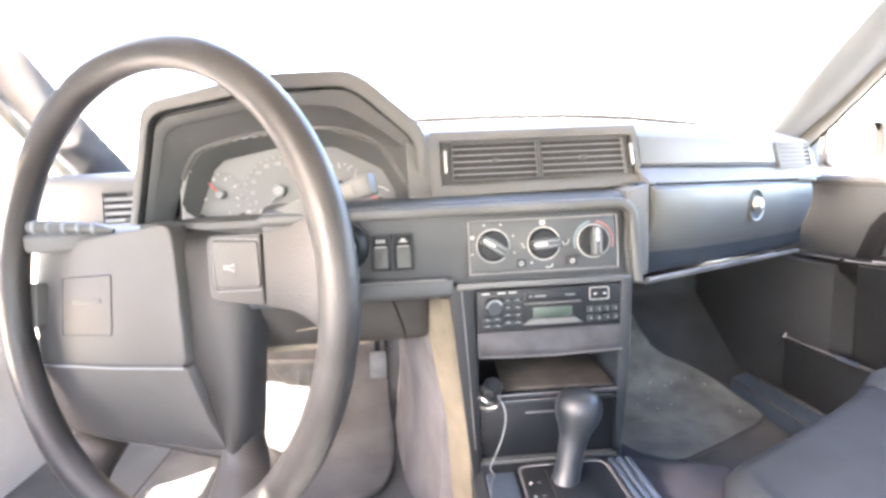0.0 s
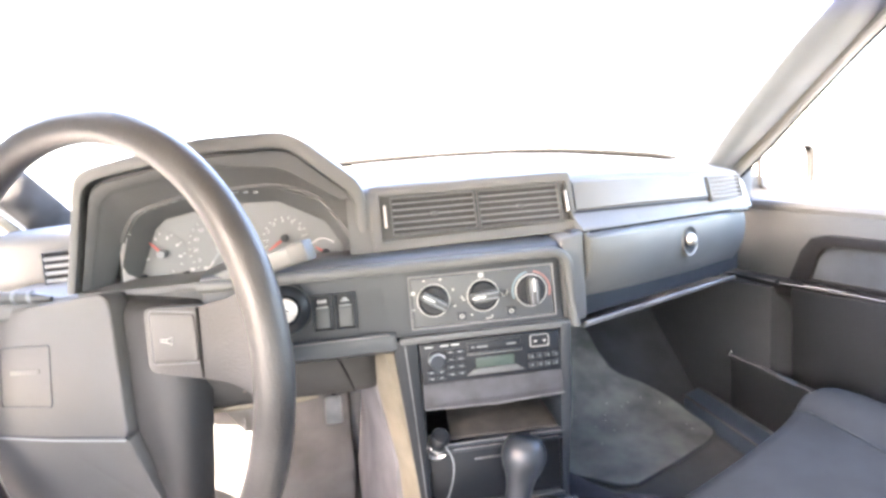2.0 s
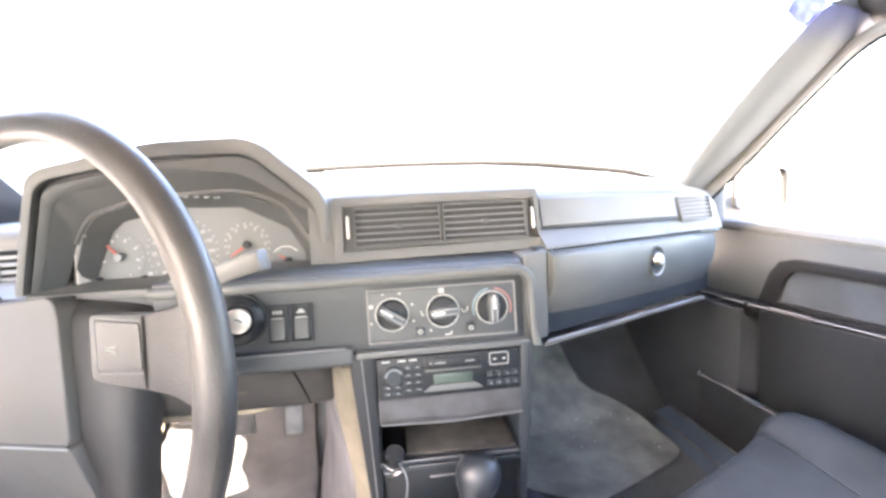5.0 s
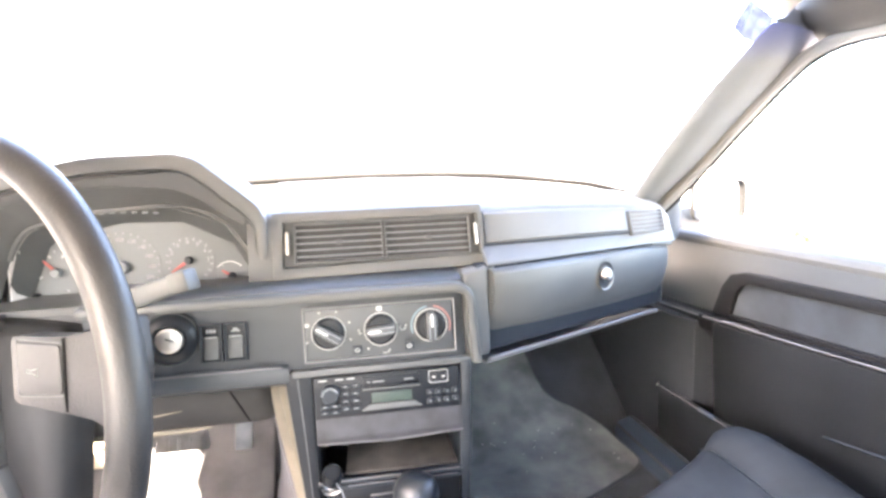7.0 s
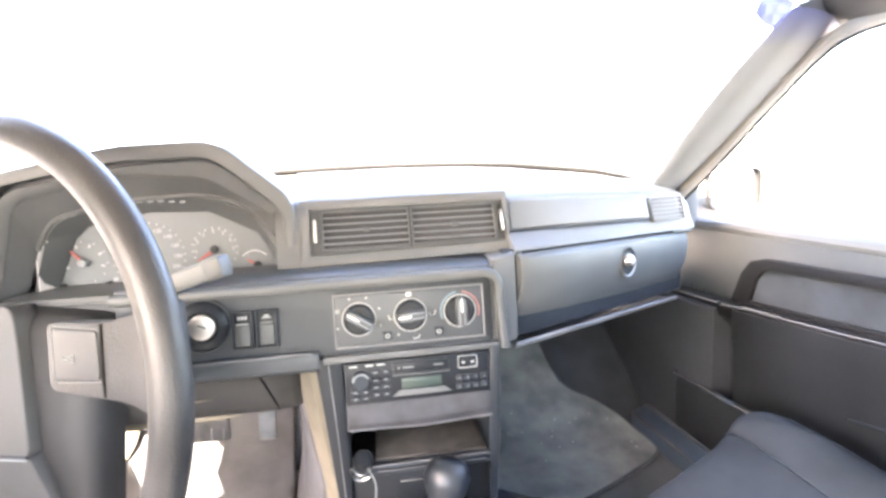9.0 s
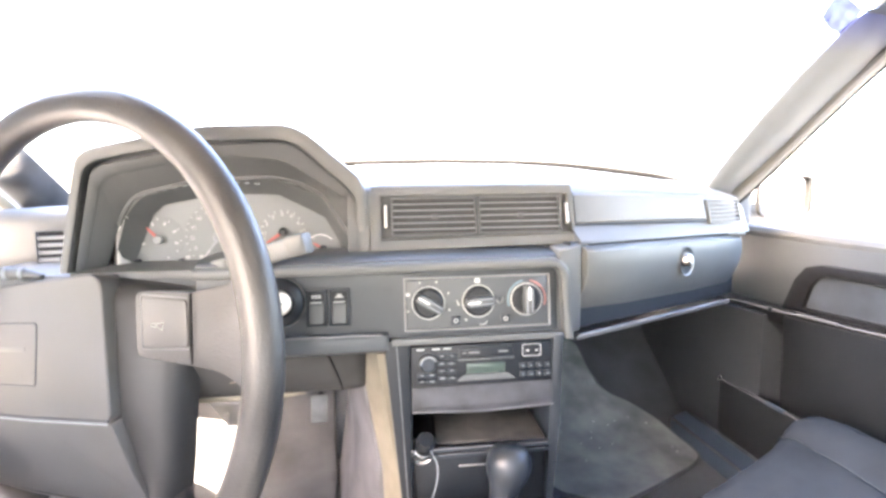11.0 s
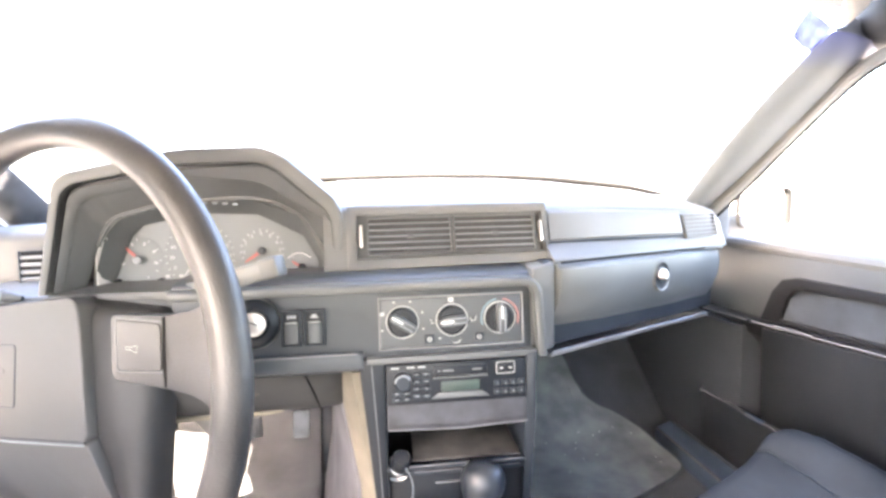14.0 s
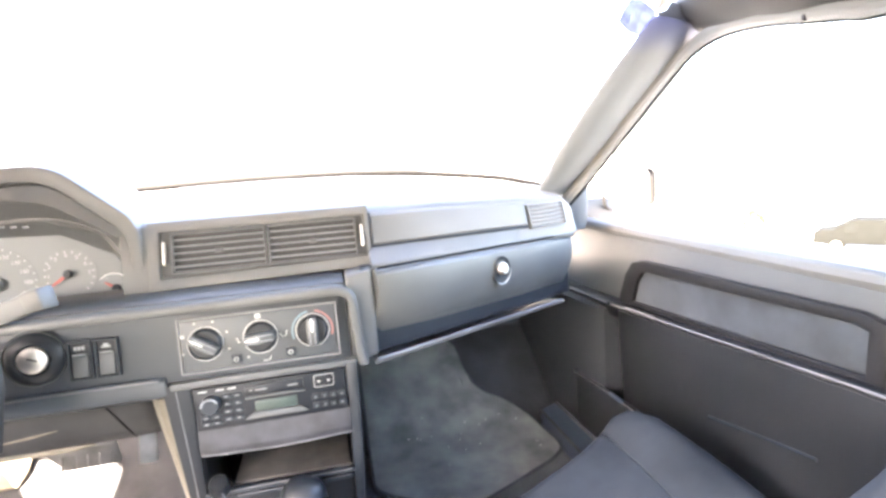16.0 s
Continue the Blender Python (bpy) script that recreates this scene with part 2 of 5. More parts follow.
def lathe(profile, seg=32, m=None):
    """A profile of (radius, height) turned round z."""
    bm = bmesh.new()
    rings = []
    for r, h in profile:
        if r < 1e-6:
            rings.append([bm.verts.new((0, 0, h))])
        else:
            rings.append([bm.verts.new((r * math.cos(2 * math.pi * i / seg), r * math.sin(2 * math.pi * i / seg), h)) for i in range(seg)])
    for p, q in zip(rings, rings[1:]):
        for i in range(seg):
            j = (i + 1) % seg
            if len(p) == 1 and len(q) > 1:
                bm.faces.new((p[0], q[i], q[j]))
            elif len(q) == 1 and len(p) > 1:
                bm.faces.new((p[i], p[j], q[0]))
            elif len(p) > 1:
                bm.faces.new((p[i], p[j], q[j], q[i]))
    if m is not None:
        bmesh.ops.transform(bm, matrix=m, verts=bm.verts)
    return bm


def smooth_path(points, n=6):
    """Points along a Catmull-Rom curve through the given ones."""
    p = [Vector(q) for q in points]
    p = [p[0] * 2 - p[1], *p, p[-1] * 2 - p[-2]]
    out = []
    for i in range(1, len(p) - 2):
        for j in range(n):
            f = j / n
            a, b2, c, d = p[i - 1:i + 3]
            out.append(0.5 * (2 * b2 + (c - a) * f + (2 * a - 5 * b2 + 4 * c - d) * f * f + (3 * b2 - a - 3 * c + d) * f ** 3))
    out.append(p[-2])
    return out


def tube(path, radius, seg=10, closed=False, flat=1.0, upward=(0, 0, 1)):
    """A round or flattened rod along a path; radius is a number or one per point."""
    path = [Vector(p) for p in path]
    k = len(path)
    rings = []
    for i, p in enumerate(path):
        a = path[(i - 1) % k] if closed or i else p
        c = path[(i + 1) % k] if closed or i < k - 1 else p
        way = (c - a).normalized()
        side = way.cross(Vector(upward))
        side = side.normalized() if side.length > 1e-4 else way.orthogonal().normalized()
        top = side.cross(way)
        r = radius[i] if isinstance(radius, (list, tuple)) else radius
        rings.append([p + side * r * math.cos(2 * math.pi * s / seg) + top * r * flat * math.sin(2 * math.pi * s / seg) for s in range(seg)])
    if closed:
        rings.append(rings[0])
        bm = loft(rings, True, False)
        bmesh.ops.remove_doubles(bm, verts=bm.verts, dist=1e-6)
        return bm
    return loft(rings)


def writing(text, size, mat, m, parent, name="lettering"):
    """Built-in lettering as a thin mesh that faces along its own z."""
    cu = bpy.data.curves.new(name, "FONT")
    cu.body, cu.size, cu.align_x, cu.align_y, cu.extrude = text, size, "CENTER", "CENTER", 0.0002
    tmp = new("tmp_text", cu)
    dg = bpy.context.evaluated_depsgraph_get()
    me = bpy.data.meshes.new_from_object(tmp.evaluated_get(dg))
    bpy.data.objects.remove(tmp)
    bpy.data.curves.remove(cu)
    me.name = name
    me.materials.clear()
    me.materials.append(mat)
    ob = new(name, me)
    ob.parent = parent
    ob.matrix_local = m
    return ob


# turns the local z axis towards the seats and local y up
FACE = pose(0, 0, 0, 90, 0, 0)


# ---- ground and the car's shell ----
def ground_sheet():
    bm = bmesh.new()
    radii = [0.01, 2, 4, 7, 10, 14, 18, 23, 30, 60, 150, 500, 1500]
    rings = []
    for r in radii:
        fall = -0.145 * max(0, min(r, 23) - 4)
        rings.append([bm.verts.new((r * math.cos(a / 48 * math.tau), r * math.sin(a / 48 * math.tau), fall)) for a in range(48)])
    for p, q in zip(rings, rings[1:]):
        for i in range(48):
            bm.faces.new((p[i], p[(i + 1) % 48], q[(i + 1) % 48], q[i]))
    return bm


tagged(part("ground", ground_sheet(), GROUNDM), "pale sunlit gravel lot falling gently away", "ground", kind="structure")

under_ob = part("underbody", slab(-0.78, 0.92, -1.3, 1.30, 0.0, 0.378, 0.02), DARK)
tagged(under_ob, "dark underbody of the car on the ground", "car body", kind="structure")
floor_ob = part("floor", slab(-0.72, 0.80, -1.2, 1.05, 0.38, 0.415, 0.004), CARPET)
tagged(floor_ob, "dark grey worn carpet on the car floor", "floor", kind="structure")
wall = part("wall_front", prism([(-0.72, 1.04, 0.385), (-0.72, 1.04, 0.425), (-0.72, 1.26, 0.60), (-0.72, 1.26, 0.97), (-0.72, 1.30, 0.97), (-0.72, 1.30, 0.385)], (0.918, 0, 0), 0.004), CARPET)
tagged(wall, "dark carpeted bulkhead behind the pedals", "bulkhead", kind="structure")
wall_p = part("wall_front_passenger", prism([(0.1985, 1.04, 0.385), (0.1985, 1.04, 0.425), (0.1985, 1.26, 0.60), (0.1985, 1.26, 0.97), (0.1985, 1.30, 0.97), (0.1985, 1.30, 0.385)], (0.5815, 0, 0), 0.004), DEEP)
tagged(wall_p, "carpeted bulkhead of the passenger footwell, darkened as shade", "bulkhead", kind="structure")
side = part("wall_right", prism([(0.770, 1.30, 0.39), (0.785, 0.90, 0.39), (0.80, 0.852, 0.39), (0.90, 0.848, 0.39), (0.90, 1.30, 0.39)], (0, 0, 0.352), 0), KICK)
tagged(side, "dark plastic kick panel beside the passenger footwell", "panel", kind="structure")
# Driver side, mostly out of view: sheets added to block and shape the sun.
left = part("wall_left", slab(-0.80, -0.70, -1.2, 0.56, 0.36, 0.90, 0.01), SIDE)
tagged(left, "grey trim on the driver side of the car", "wall", kind="structure")
# Unseen wall added to keep sun off the wheel hub.
left2 = part("wall_left_blocker", slab(-0.80, -0.70, 0.14, 0.63, 0.895, 1.27, 0.01), LINER)
tagged(left2, "unseen sun blocker behind the driver window", "wall", kind="structure")


def side_plate(name, outline, label):
    """A thin upright sheet on the driver side, from its y-z outline."""
    return tagged(part(name, prism([(-0.715, y, z) for y, z in outline], (0.013, 0, 0), 0), SIDE), label, "wall", kind="structure")


# Added sheet, its outline cut so the sun patch falls on the driver mat.
side_plate("wall_left_sun_edge", [(0.555, 0.36), (0.985, 0.36), (0.985, 0.785), (0.762, 0.833), (0.655, 0.915), (0.625, 0.90), (0.555, 0.90), (0.555, 0.80), (0.69, 0.80), (0.69, 0.70), (0.555, 0.70)], "pale sheet added to shape the sun on the floor")
# Unseen sheet added to bound the sun patch and shade the pillar.
side_plate("wall_left_sun_mask", [(0.60, 1.002), (0.65, 0.9945), (0.7425, 0.9796), (0.795, 1.007), (0.808, 1.010), (0.816, 1.005), (0.884, 0.923), (0.985, 0.79), (0.985, 1.20), (0.80, 1.37), (0.60, 1.38)], "pale unseen sheet added to cut the sun patch")
left3 = part("wall_left_hinge", slab(-0.80, -0.70, 1.03, 1.30, 0.36, 0.95, 0.01), SIDE)
tagged(left3, "grey hinge pillar on the driver side", "wall", kind="structure")
left4 = part("wall_left_low", slab(-0.80, -0.70, 0.988, 1.035, 0.36, 0.66, 0.01), SIDE)
tagged(left4, "pale side trim beside the driver footwell", "sill", kind="structure")
cowl = part("wall_cowl", slab(-0.78, 0.92, 1.005, 1.34, 0.885, 0.950, 0.006), DARK)
tagged(cowl, "dark scuttle under the windscreen", "panel", kind="structure")
rear = part("wall_rear", slab(-0.80, 0.92, -1.30, -1.2, 0.36, 0.92, 0.01), FABRIC)
tagged(rear, "grey cloth rear bench back", "seat back", kind="structure")


def headliner():
    rings = []
    for y, z, drop in ((-1.35, 1.20, 0.04), (-0.6, 1.28, 0.05), (0.1, 1.285, 0.05), (0.45, 1.297, 0.045), (0.70, 1.295, 0.035)):
        top = [(-0.71, y, z - drop), (-0.55, y, z - 0.01), (0.1, y, z), (0.65, y, z - 0.005), (0.84, y, z - drop * 0.4)]
        rings.append(top + [(x, y, zz + 0.03) for x, _, zz in reversed(top)])
    return loft(rings)


tagged(part("ceiling", headliner(), LINER), "beige headlining under the roof", "ceiling", kind="structure")


def screen_post():
    """The passenger side pillar: a padded strip that rises and leans out towards the roof."""
    rings = []
    for f in (0.0, 0.1, 0.3, 0.5, 0.7, 0.9, 1.0):
        a = Vector((0.664, 0.885, 0.950)).lerp(Vector((0.817, 0.704, 1.250)), f) + Vector((-0.006, 0, 0.012)) * (4 * f * (1 - f))
        c = Vector((0.738, 0.885, 0.972)).lerp(Vector((0.899, 0.704, 1.226)), f) + Vector((0.018, 0, 0)) * (4 * f * (1 - f))
        mid = (a + c) / 2 + Vector((-0.006, -0.016, 0))
        rings.append([a, a.lerp(mid, 0.5) + Vector((-0.003, -0.006, 0)), mid, c.lerp(mid, 0.5) + Vector((-0.002, -0.006, 0)), c, c + Vector((0.05, 0.05, 0)), a + Vector((0.03, 0.06, 0))])
    return loft(rings)


pillar = thing("windscreen_pillar", "grey cloth-covered windscreen pillar on the passenger side", "pillar")
part("trim", screen_post(), BLUECAST, pillar, angle=50)
WINDOW_TOP = [(0.735, 0.880, 0.955), (0.775, 0.845, 1.012), (0.826, 0.780, 1.105), (0.869, 0.725, 1.180), (0.884, 0.685, 1.207), (0.880, 0.625, 1.212), (0.866, 0.540, 1.202), (0.860, 0.44, 1.182), (0.862, 0.36, 1.172), (0.868, 0.0, 1.168), (0.87, -0.9, 1.14)]
part("top_cap", prism([(0.816, 0.700, 1.252), (0.836, 0.700, 1.256), (0.847, 0.700, 1.270), (0.866, 0.700, 1.262), (0.900, 0.700, 1.225), (0.878, 0.700, 1.223)], (0.004, 0.012, 0.004), 0.002), GREYPAD, pillar, "pale grey plastic cap")
part("door_seal", tube(smooth_path(WINDOW_TOP, 6), 0.0105, 10), SEAL, pillar, "grey rubber door seal")
part("seal_lip", tube(smooth_path([(x + 0.006, y - 0.002, z - 0.011) for x, y, z in WINDOW_TOP], 6), 0.0032, 8), SEALB, pillar, "thin black seal lip")


def driver_post():
    """The driver side pillar: a wide flat strip that runs from the dash corner up to the roof."""
    rings = []
    for y, ax, az, cx, cz in ((1.26, -0.574, 0.924, -0.641, 0.872), (1.20, -0.576, 0.966, -0.643, 0.913), (0.98, -0.588, 1.118, -0.647, 1.065), (0.86, -0.578, 1.188, -0.631, 1.139), (0.76, -0.565, 1.222, -0.606, 1.190), (0.68, -0.550, 1.262, -0.590, 1.232)):
        a, c = Vector((ax, y, az)), Vector((cx, y, cz))
        mid = (a + c) / 2 + Vector((0.004, -0.012, 0))
        rings.append([a, a.lerp(mid, 0.5) + Vector((0.001, -0.005, 0)), mid, c.lerp(mid, 0.5) + Vector((0.001, -0.005, 0)), c, c + Vector((-0.04, 0.05, 0)), a + Vector((-0.03, 0.06, 0))])
    return loft(rings)


pillar2 = thing("windscreen_pillar", "grey windscreen pillar with beige edge on the driver side", "pillar")
# Darker grey than the other pillar; its shade is put into this colour.
part("trim", driver_post(), DUSTYGREY, pillar2, angle=50)
part("door_seal", tube(smooth_path([(-0.666, 1.26, 0.860), (-0.664, 1.20, 0.901), (-0.661, 0.98, 1.052), (-0.644, 0.86, 1.127), (-0.618, 0.76, 1.180), (-0.61, 0.62, 1.215), (-0.63, 0.2, 1.24), (-0.64, -0.9, 1.20)], 5), 0.010, 10), TAN, pillar2, "cream door seal")
# Frame added outside the glass to keep sun off the pillar.
part("shade_frame", prism([(-0.695, 1.30, 0.875), (-0.695, 0.97, 1.095), (-0.695, 0.78, 1.215), (-0.695, 0.60, 1.245), (-0.695, 0.2, 1.255), (-0.695, 0.2, 1.34), (-0.695, 0.75, 1.35), (-0.695, 1.0, 1.235), (-0.695, 1.36, 0.99)], (-0.03, 0, 0), 0.004), PAINT, pillar2, "white frame added outside to shade the pillar")
rail = thing("roof_rail", "dark roof rail trim above the passenger window", "trim")
part("trim", tube(smooth_path([(0.920, 0.705, 1.278), (0.897, 0.630, 1.267), (0.884, 0.54, 1.255), (0.876, 0.42, 1.238), (0.880, 0.0, 1.225), (0.88, -0.9, 1.19)], 5), 0.058, 14), RAILM, rail)
part("clip", box(0.005, 0.004, 0.008, 0.001, Matrix.Translation((0.852, 0.468, 1.181))), BLACK, rail, "small dark clip")
visor = thing("sun_visor", "cream padded sun visor folded up at the windscreen", "sun visor")
part("flap", prism([(0.796, 0.662, 1.306), (0.792, 0.668, 1.274), (0.797, 0.672, 1.245), (0.806, 0.672, 1.248), (0.826, 0.668, 1.266), (0.850, 0.665, 1.31)], (0.0, -0.016, 0.004), 0.005, 3), LINER, visor)


def windscreen():
    rings = []
    for f in range(9):
        x = -0.68 + 1.49 * f / 8
        bow = 0.14 * (1 - ((f - 4) / 4) ** 2)
        rings.append([(x, 1.04 + bow, 0.965), (x * 0.98, 0.70 + bow * 0.15, 1.290), (x * 0.98, 0.704 + bow * 0.15, 1.293), (x, 1.044 + bow, 0.968)])
    return loft(rings)


screen = tagged(part("window_1", windscreen(), GLASS), "clear curved windscreen glass", "window", kind="structure")
screen.visible_shadow = False
band = part("tint_band", prism([(0.814, 0.735, 1.224), (0.792, 0.735, 1.232), (0.774, 0.735, 1.249), (0.784, 0.735, 1.268), (0.803, 0.735, 1.293), (0.826, 0.735, 1.278), (0.846, 0.735, 1.264)], (0, 0.002, 0.001), 0), TINT, screen, "blue sun band on the glass")
band.visible_shadow = False
sideglass = tagged(part("window_2", slab(0.884, 0.888, -0.9, 0.86, 0.88, 1.19, 0), GLASS), "clear passenger door window glass", "window", kind="structure")
sideglass.visible_shadow = False


# ---- dashboard ----
def pad_front(x):
    return 0.668 if x < 0.341 else 0.676 + 0.392 * (x - 0.341)


def dash_top():
    """The upper pad: face, rolled edge and the long shelf towards the windscreen."""
    rings = []
    for x, zt, zb in ((0.030, 0.998, 1.0365), (0.0700, 0.998, 1.0375), (0.0705, 0.998, 1.0375), (0.20, 0.998, 1.0385), (0.3375, 0.997, 1.0355), (0.3380, 0.997, 1.0355), (0.345, 0.996, 1.035), (0.45, 0.993, 1.0275), (0.56, 0.988, 1.014), (0.66, 0.982, 1.0), (0.709, 0.973, 0.989), (0.726, 0.956, 0.969)):
        y = pad_front(x)
        if 0.0702 < x < 0.3377:
            rings.append([(x, y + 0.004, 0.908), (x, y + 0.018, zt - 0.022), (x, y + 0.020, zt - 0.010), (x, y + 0.021, zt - 0.003), (x, y + 0.023, zt), (x, y + 0.10, zt + 0.014), (x, 0.93, zb - 0.006), (x, 0.99, zb), (x, 1.015, zb - 0.004), (x, 1.03, 0.93), (x, y + 0.05, 0.88)])
            continue
        rings.append([(x, y - 0.020, 0.908), (x, y - 0.004, zt - 0.022), (x, y, zt - 0.010), (x, y + 0.008, zt - 0.003), (x, y + 0.022, zt), (x, y + 0.10, zt + 0.014), (x, 0.93, zb - 0.006), (x, 0.99, zb), (x, 1.015, zb - 0.004), (x, 1.03, 0.93), (x, y + 0.05, 0.88)])
    return loft(rings)


dash = thing("dashboard", "grey grained plastic dashboard, toned pale for haze", "dashboard")
part("upper_pad", dash_top(), PAD, dash)
part("screen_seal", tube(smooth_path([(-0.05, 1.006, 1.0395), (0.10, 1.006, 1.0425), (0.20, 1.006, 1.0425), (0.335, 1.006, 1.0400), (0.45, 1.006, 1.0335), (0.56, 1.006, 1.0215), (0.66, 1.006, 1.0075), (0.75, 1.006, 0.985)], 4), 0.0064, 8), SEALB, dash, "dark rubber seal along the glass")
part("lower_pad", slab(-0.60, 0.035, 0.86, 1.10, 0.872, 0.965, 0.02, 3), PAD, dash)
# Shelf added behind the hub to keep sun off part of the floor.
part("driver_shelf", slab(-0.495, -0.16, 0.700, 0.905, 0.858, 0.884, 0.006, 3), PAD, dash)

# cover over the instruments
OUTER = [(-0.330, 0.893), (-0.300, 1.036), (-0.285, 1.048), (-0.150, 1.076), (-0.045, 1.078), (-0.020, 1.068), (0.048, 1.008), (0.056, 0.990), (0.056, 0.893)]
INNER = [(-0.319, 0.893), (-0.291, 1.022), (-0.277, 1.033), (-0.147, 1.056), (-0.050, 1.057), (-0.030, 1.049), (0.032, 0.994), (0.041, 0.978), (0.041, 0.893)]
LIPIN = [(-0.309, 0.893), (-0.280, 1.006), (-0.266, 1.017), (-0.143, 1.040), (-0.060, 1.034), (-0.040, 1.026), (0.025, 0.982), (0.034, 0.966), (0.034, 0.893)]


def softened(poly, r):
    """The outline with all but its two lowest corners rounded."""
    return [poly[0]] + rounded(poly, r, 3)[4:-4] + [poly[-1]]


OUTER, INNER, LIPIN = softened(OUTER, 0.022), softened(INNER, 0.020), softened(LIPIN, 0.018)
part("instrument_hood", frame_prism(OUTER, INNER, 0.655, 0.775, 0.004), PAD, dash)
rings = []
for y, k, dz in ((0.774, 1.0, 0.0), (0.86, 0.985, -0.016), (0.95, 0.96, -0.045), (1.03, 0.93, -0.075)):
    rings.append([(-0.137 + (x + 0.137) * k, y, (z + dz * (z - 0.893) / 0.18)) for x, z in OUTER])
part("hood_back", loft(rings), PAD, dash)
groove = [(x + 0.004 * (x < -0.13), z - 0.004 * (z > 0.9) * min(1.0, max(0.0, (-0.04 - x) / 0.10))) for x, z in INNER]
part("hood_groove", loft([[(x, 0.657, z) for x, z in INNER], [(x, 0.676, z) for x, z in INNER], [(x, 0.676, z) for x, z in groove], [(x, 0.664, z) for x, z in groove]], False, False), FASCIA, dash, "dark groove inside the hood edge")
part("hood_lip", loft([[(x, 0.676, z) for x, z in groove], [(x, 0.666, z) for x, z in groove], [(x * 0.9 + u * 0.1, 0.664, z * 0.9 + w * 0.1) for (x, z), (u, w) in zip(groove, LIPIN)], [(x, 0.672, z) for x, z in LIPIN], [(x, 0.678, z - 0.001) for x, z in LIPIN]], False, False), PAD, dash, angle=50)

TUNNEL_END = [(-0.300, 0.893), (-0.276, 0.962), (-0.258, 0.988), (-0.188, 1.006), (-0.078, 1.012), (-0.040, 1.004), (-0.008, 0.988), (0.030, 0.926), (0.034, 0.893)]
part("hood_tunnel", loft([[(x, 0.677, z) for x, z in LIPIN], [(x, 0.717, z) for x, z in softened(TUNNEL_END, 0.018)]], False, False), PAD, dash)
part("tunnel_edge", tube([(x, 0.716, z) for x, z in softened(TUNNEL_END, 0.018)[1:-1]], 0.0036, 8), PAD, dash)
part("hood_floor", slab(-0.320, 0.050, 0.660, 0.775, 0.880, 0.8935, 0.003), PAD, dash)

# fascia with the long ledge over it
def fascia():
    prof = [(0.700, 0.910), (0.640, 0.911), (0.615, 0.908), (0.606, 0.904), (0.606, 0.888), (0.598, 0.806), (0.70, 0.80)]
    rings = [[(x, y, z) for y, z in prof] for x in (-0.150, -0.1, 0.10, 0.300)]
    return loft(rings)


part("fascia", bevelled(fascia(), 0.0015), FASCIA, dash)


def fascia_frame():
    """A rounded band that runs along the top of the fascia, turns the corner and comes down beside the heater panel."""
    path = [(-0.150, 0.8890), (0.05, 0.8895), (0.20, 0.8900), (0.285, 0.8903)]
    ways = [(0, 1)] * 4
    for k in range(1, 6):
        a = radians(90 - 18 * k)
        path.append((0.287 + 0.015 * math.cos(a), 0.8755 + 0.015 * math.sin(a)))
        ways.append((math.cos(a), math.sin(a)))
    path += [(0.3035, 0.85), (0.3065, 0.815), (0.3085, 0.796)]
    ways += [(1, 0)] * 3
    section = [(0.0, 0.612), (0.0, 0.595), (0.0008, 0.5915), (0.0028, 0.5902), (0.0085, 0.5902), (0.0112, 0.5915), (0.0128, 0.596), (0.0134, 0.64), (0.007, 0.64)]
    return loft([[(x + wx * s, y, z + wz * s) for s, y in section] for (x, z), (wx, wz) in zip(path, ways)])


part("fascia_frame", fascia_frame(), PANEL, dash, angle=60)
part("fascia_end", prism([(0.302, 0.602, 0.9115), (0.3365, 0.611, 0.9175), (0.3375, 0.612, 0.86), (0.336, 0.609, 0.80), (0.300, 0.602, 0.795)], (0, 0.10, 0), 0.004, 3), PAD, dash)
part("knee_ledge", bevelled(loft([[(x, y, z) for y, z in ((0.600, 0.815), (0.592, 0.811), (0.590, 0.793), (0.597, 0.788), (0.66, 0.788), (0.66, 0.815))] for x in (-0.17, -0.10, 0.070, 0.079)]), 0.002), FASCIA, dash)
# Bead along the ledge that paints its highlight.
part("ledge_edge", tube([(-0.165, 0.5945, 0.8115), (-0.05, 0.5945, 0.8118), (0.068, 0.5945, 0.8118), (0.0765, 0.5955, 0.8085), (0.0775, 0.596, 0.795)], 0.0022, 8), EDGE, dash, "pale edge highlight")
rings = []
for x, d in ((-0.19, 0.0), (-0.10, 0.0), (0.010, 0.001), (0.034, 0.004), (0.046, 0.010), (0.052, 0.022)):
    rings.append([(x, y + d, z) for y, z in ((0.606, 0.792), (0.613, 0.778), (0.624, 0.757), (0.636, 0.738), (0.645, 0.727), (0.656, 0.719), (0.675, 0.714), (0.86, 0.700), (0.86, 0.792))])
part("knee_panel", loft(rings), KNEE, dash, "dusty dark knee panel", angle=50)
part("knee_gap", tube([(0.000, 0.6075, 0.790), (0.006, 0.6165, 0.772), (0.0115, 0.629, 0.750), (0.0145, 0.641, 0.733), (0.0150, 0.654, 0.7215)], 0.0013, 6), PIT, dash, "dark panel gap")
part("knee_edge", tube([(-0.30, 0.655, 0.7175), (-0.10, 0.653, 0.7180), (-0.06, 0.652, 0.7185), (-0.034, 0.653, 0.7195)], [0.0038, 0.0038, 0.0034, 0.0012], 10), TAN, dash, "cream lower edge")
part("knee_sliver", tube([(-0.125, 0.6285, 0.748), (-0.090, 0.6260, 0.7525), (-0.059, 0.6235, 0.757)], [0.0010, 0.0018, 0.0006], 6), TAN, dash, "thin pale sliver on the knee panel")


# ---- glove box side ----
GO = Vector((0.331, 0.6085, 0))
GD = Vector((0.8750, 0.4840, 0))
GN = Vector((0.4840, -0.8750, 0))


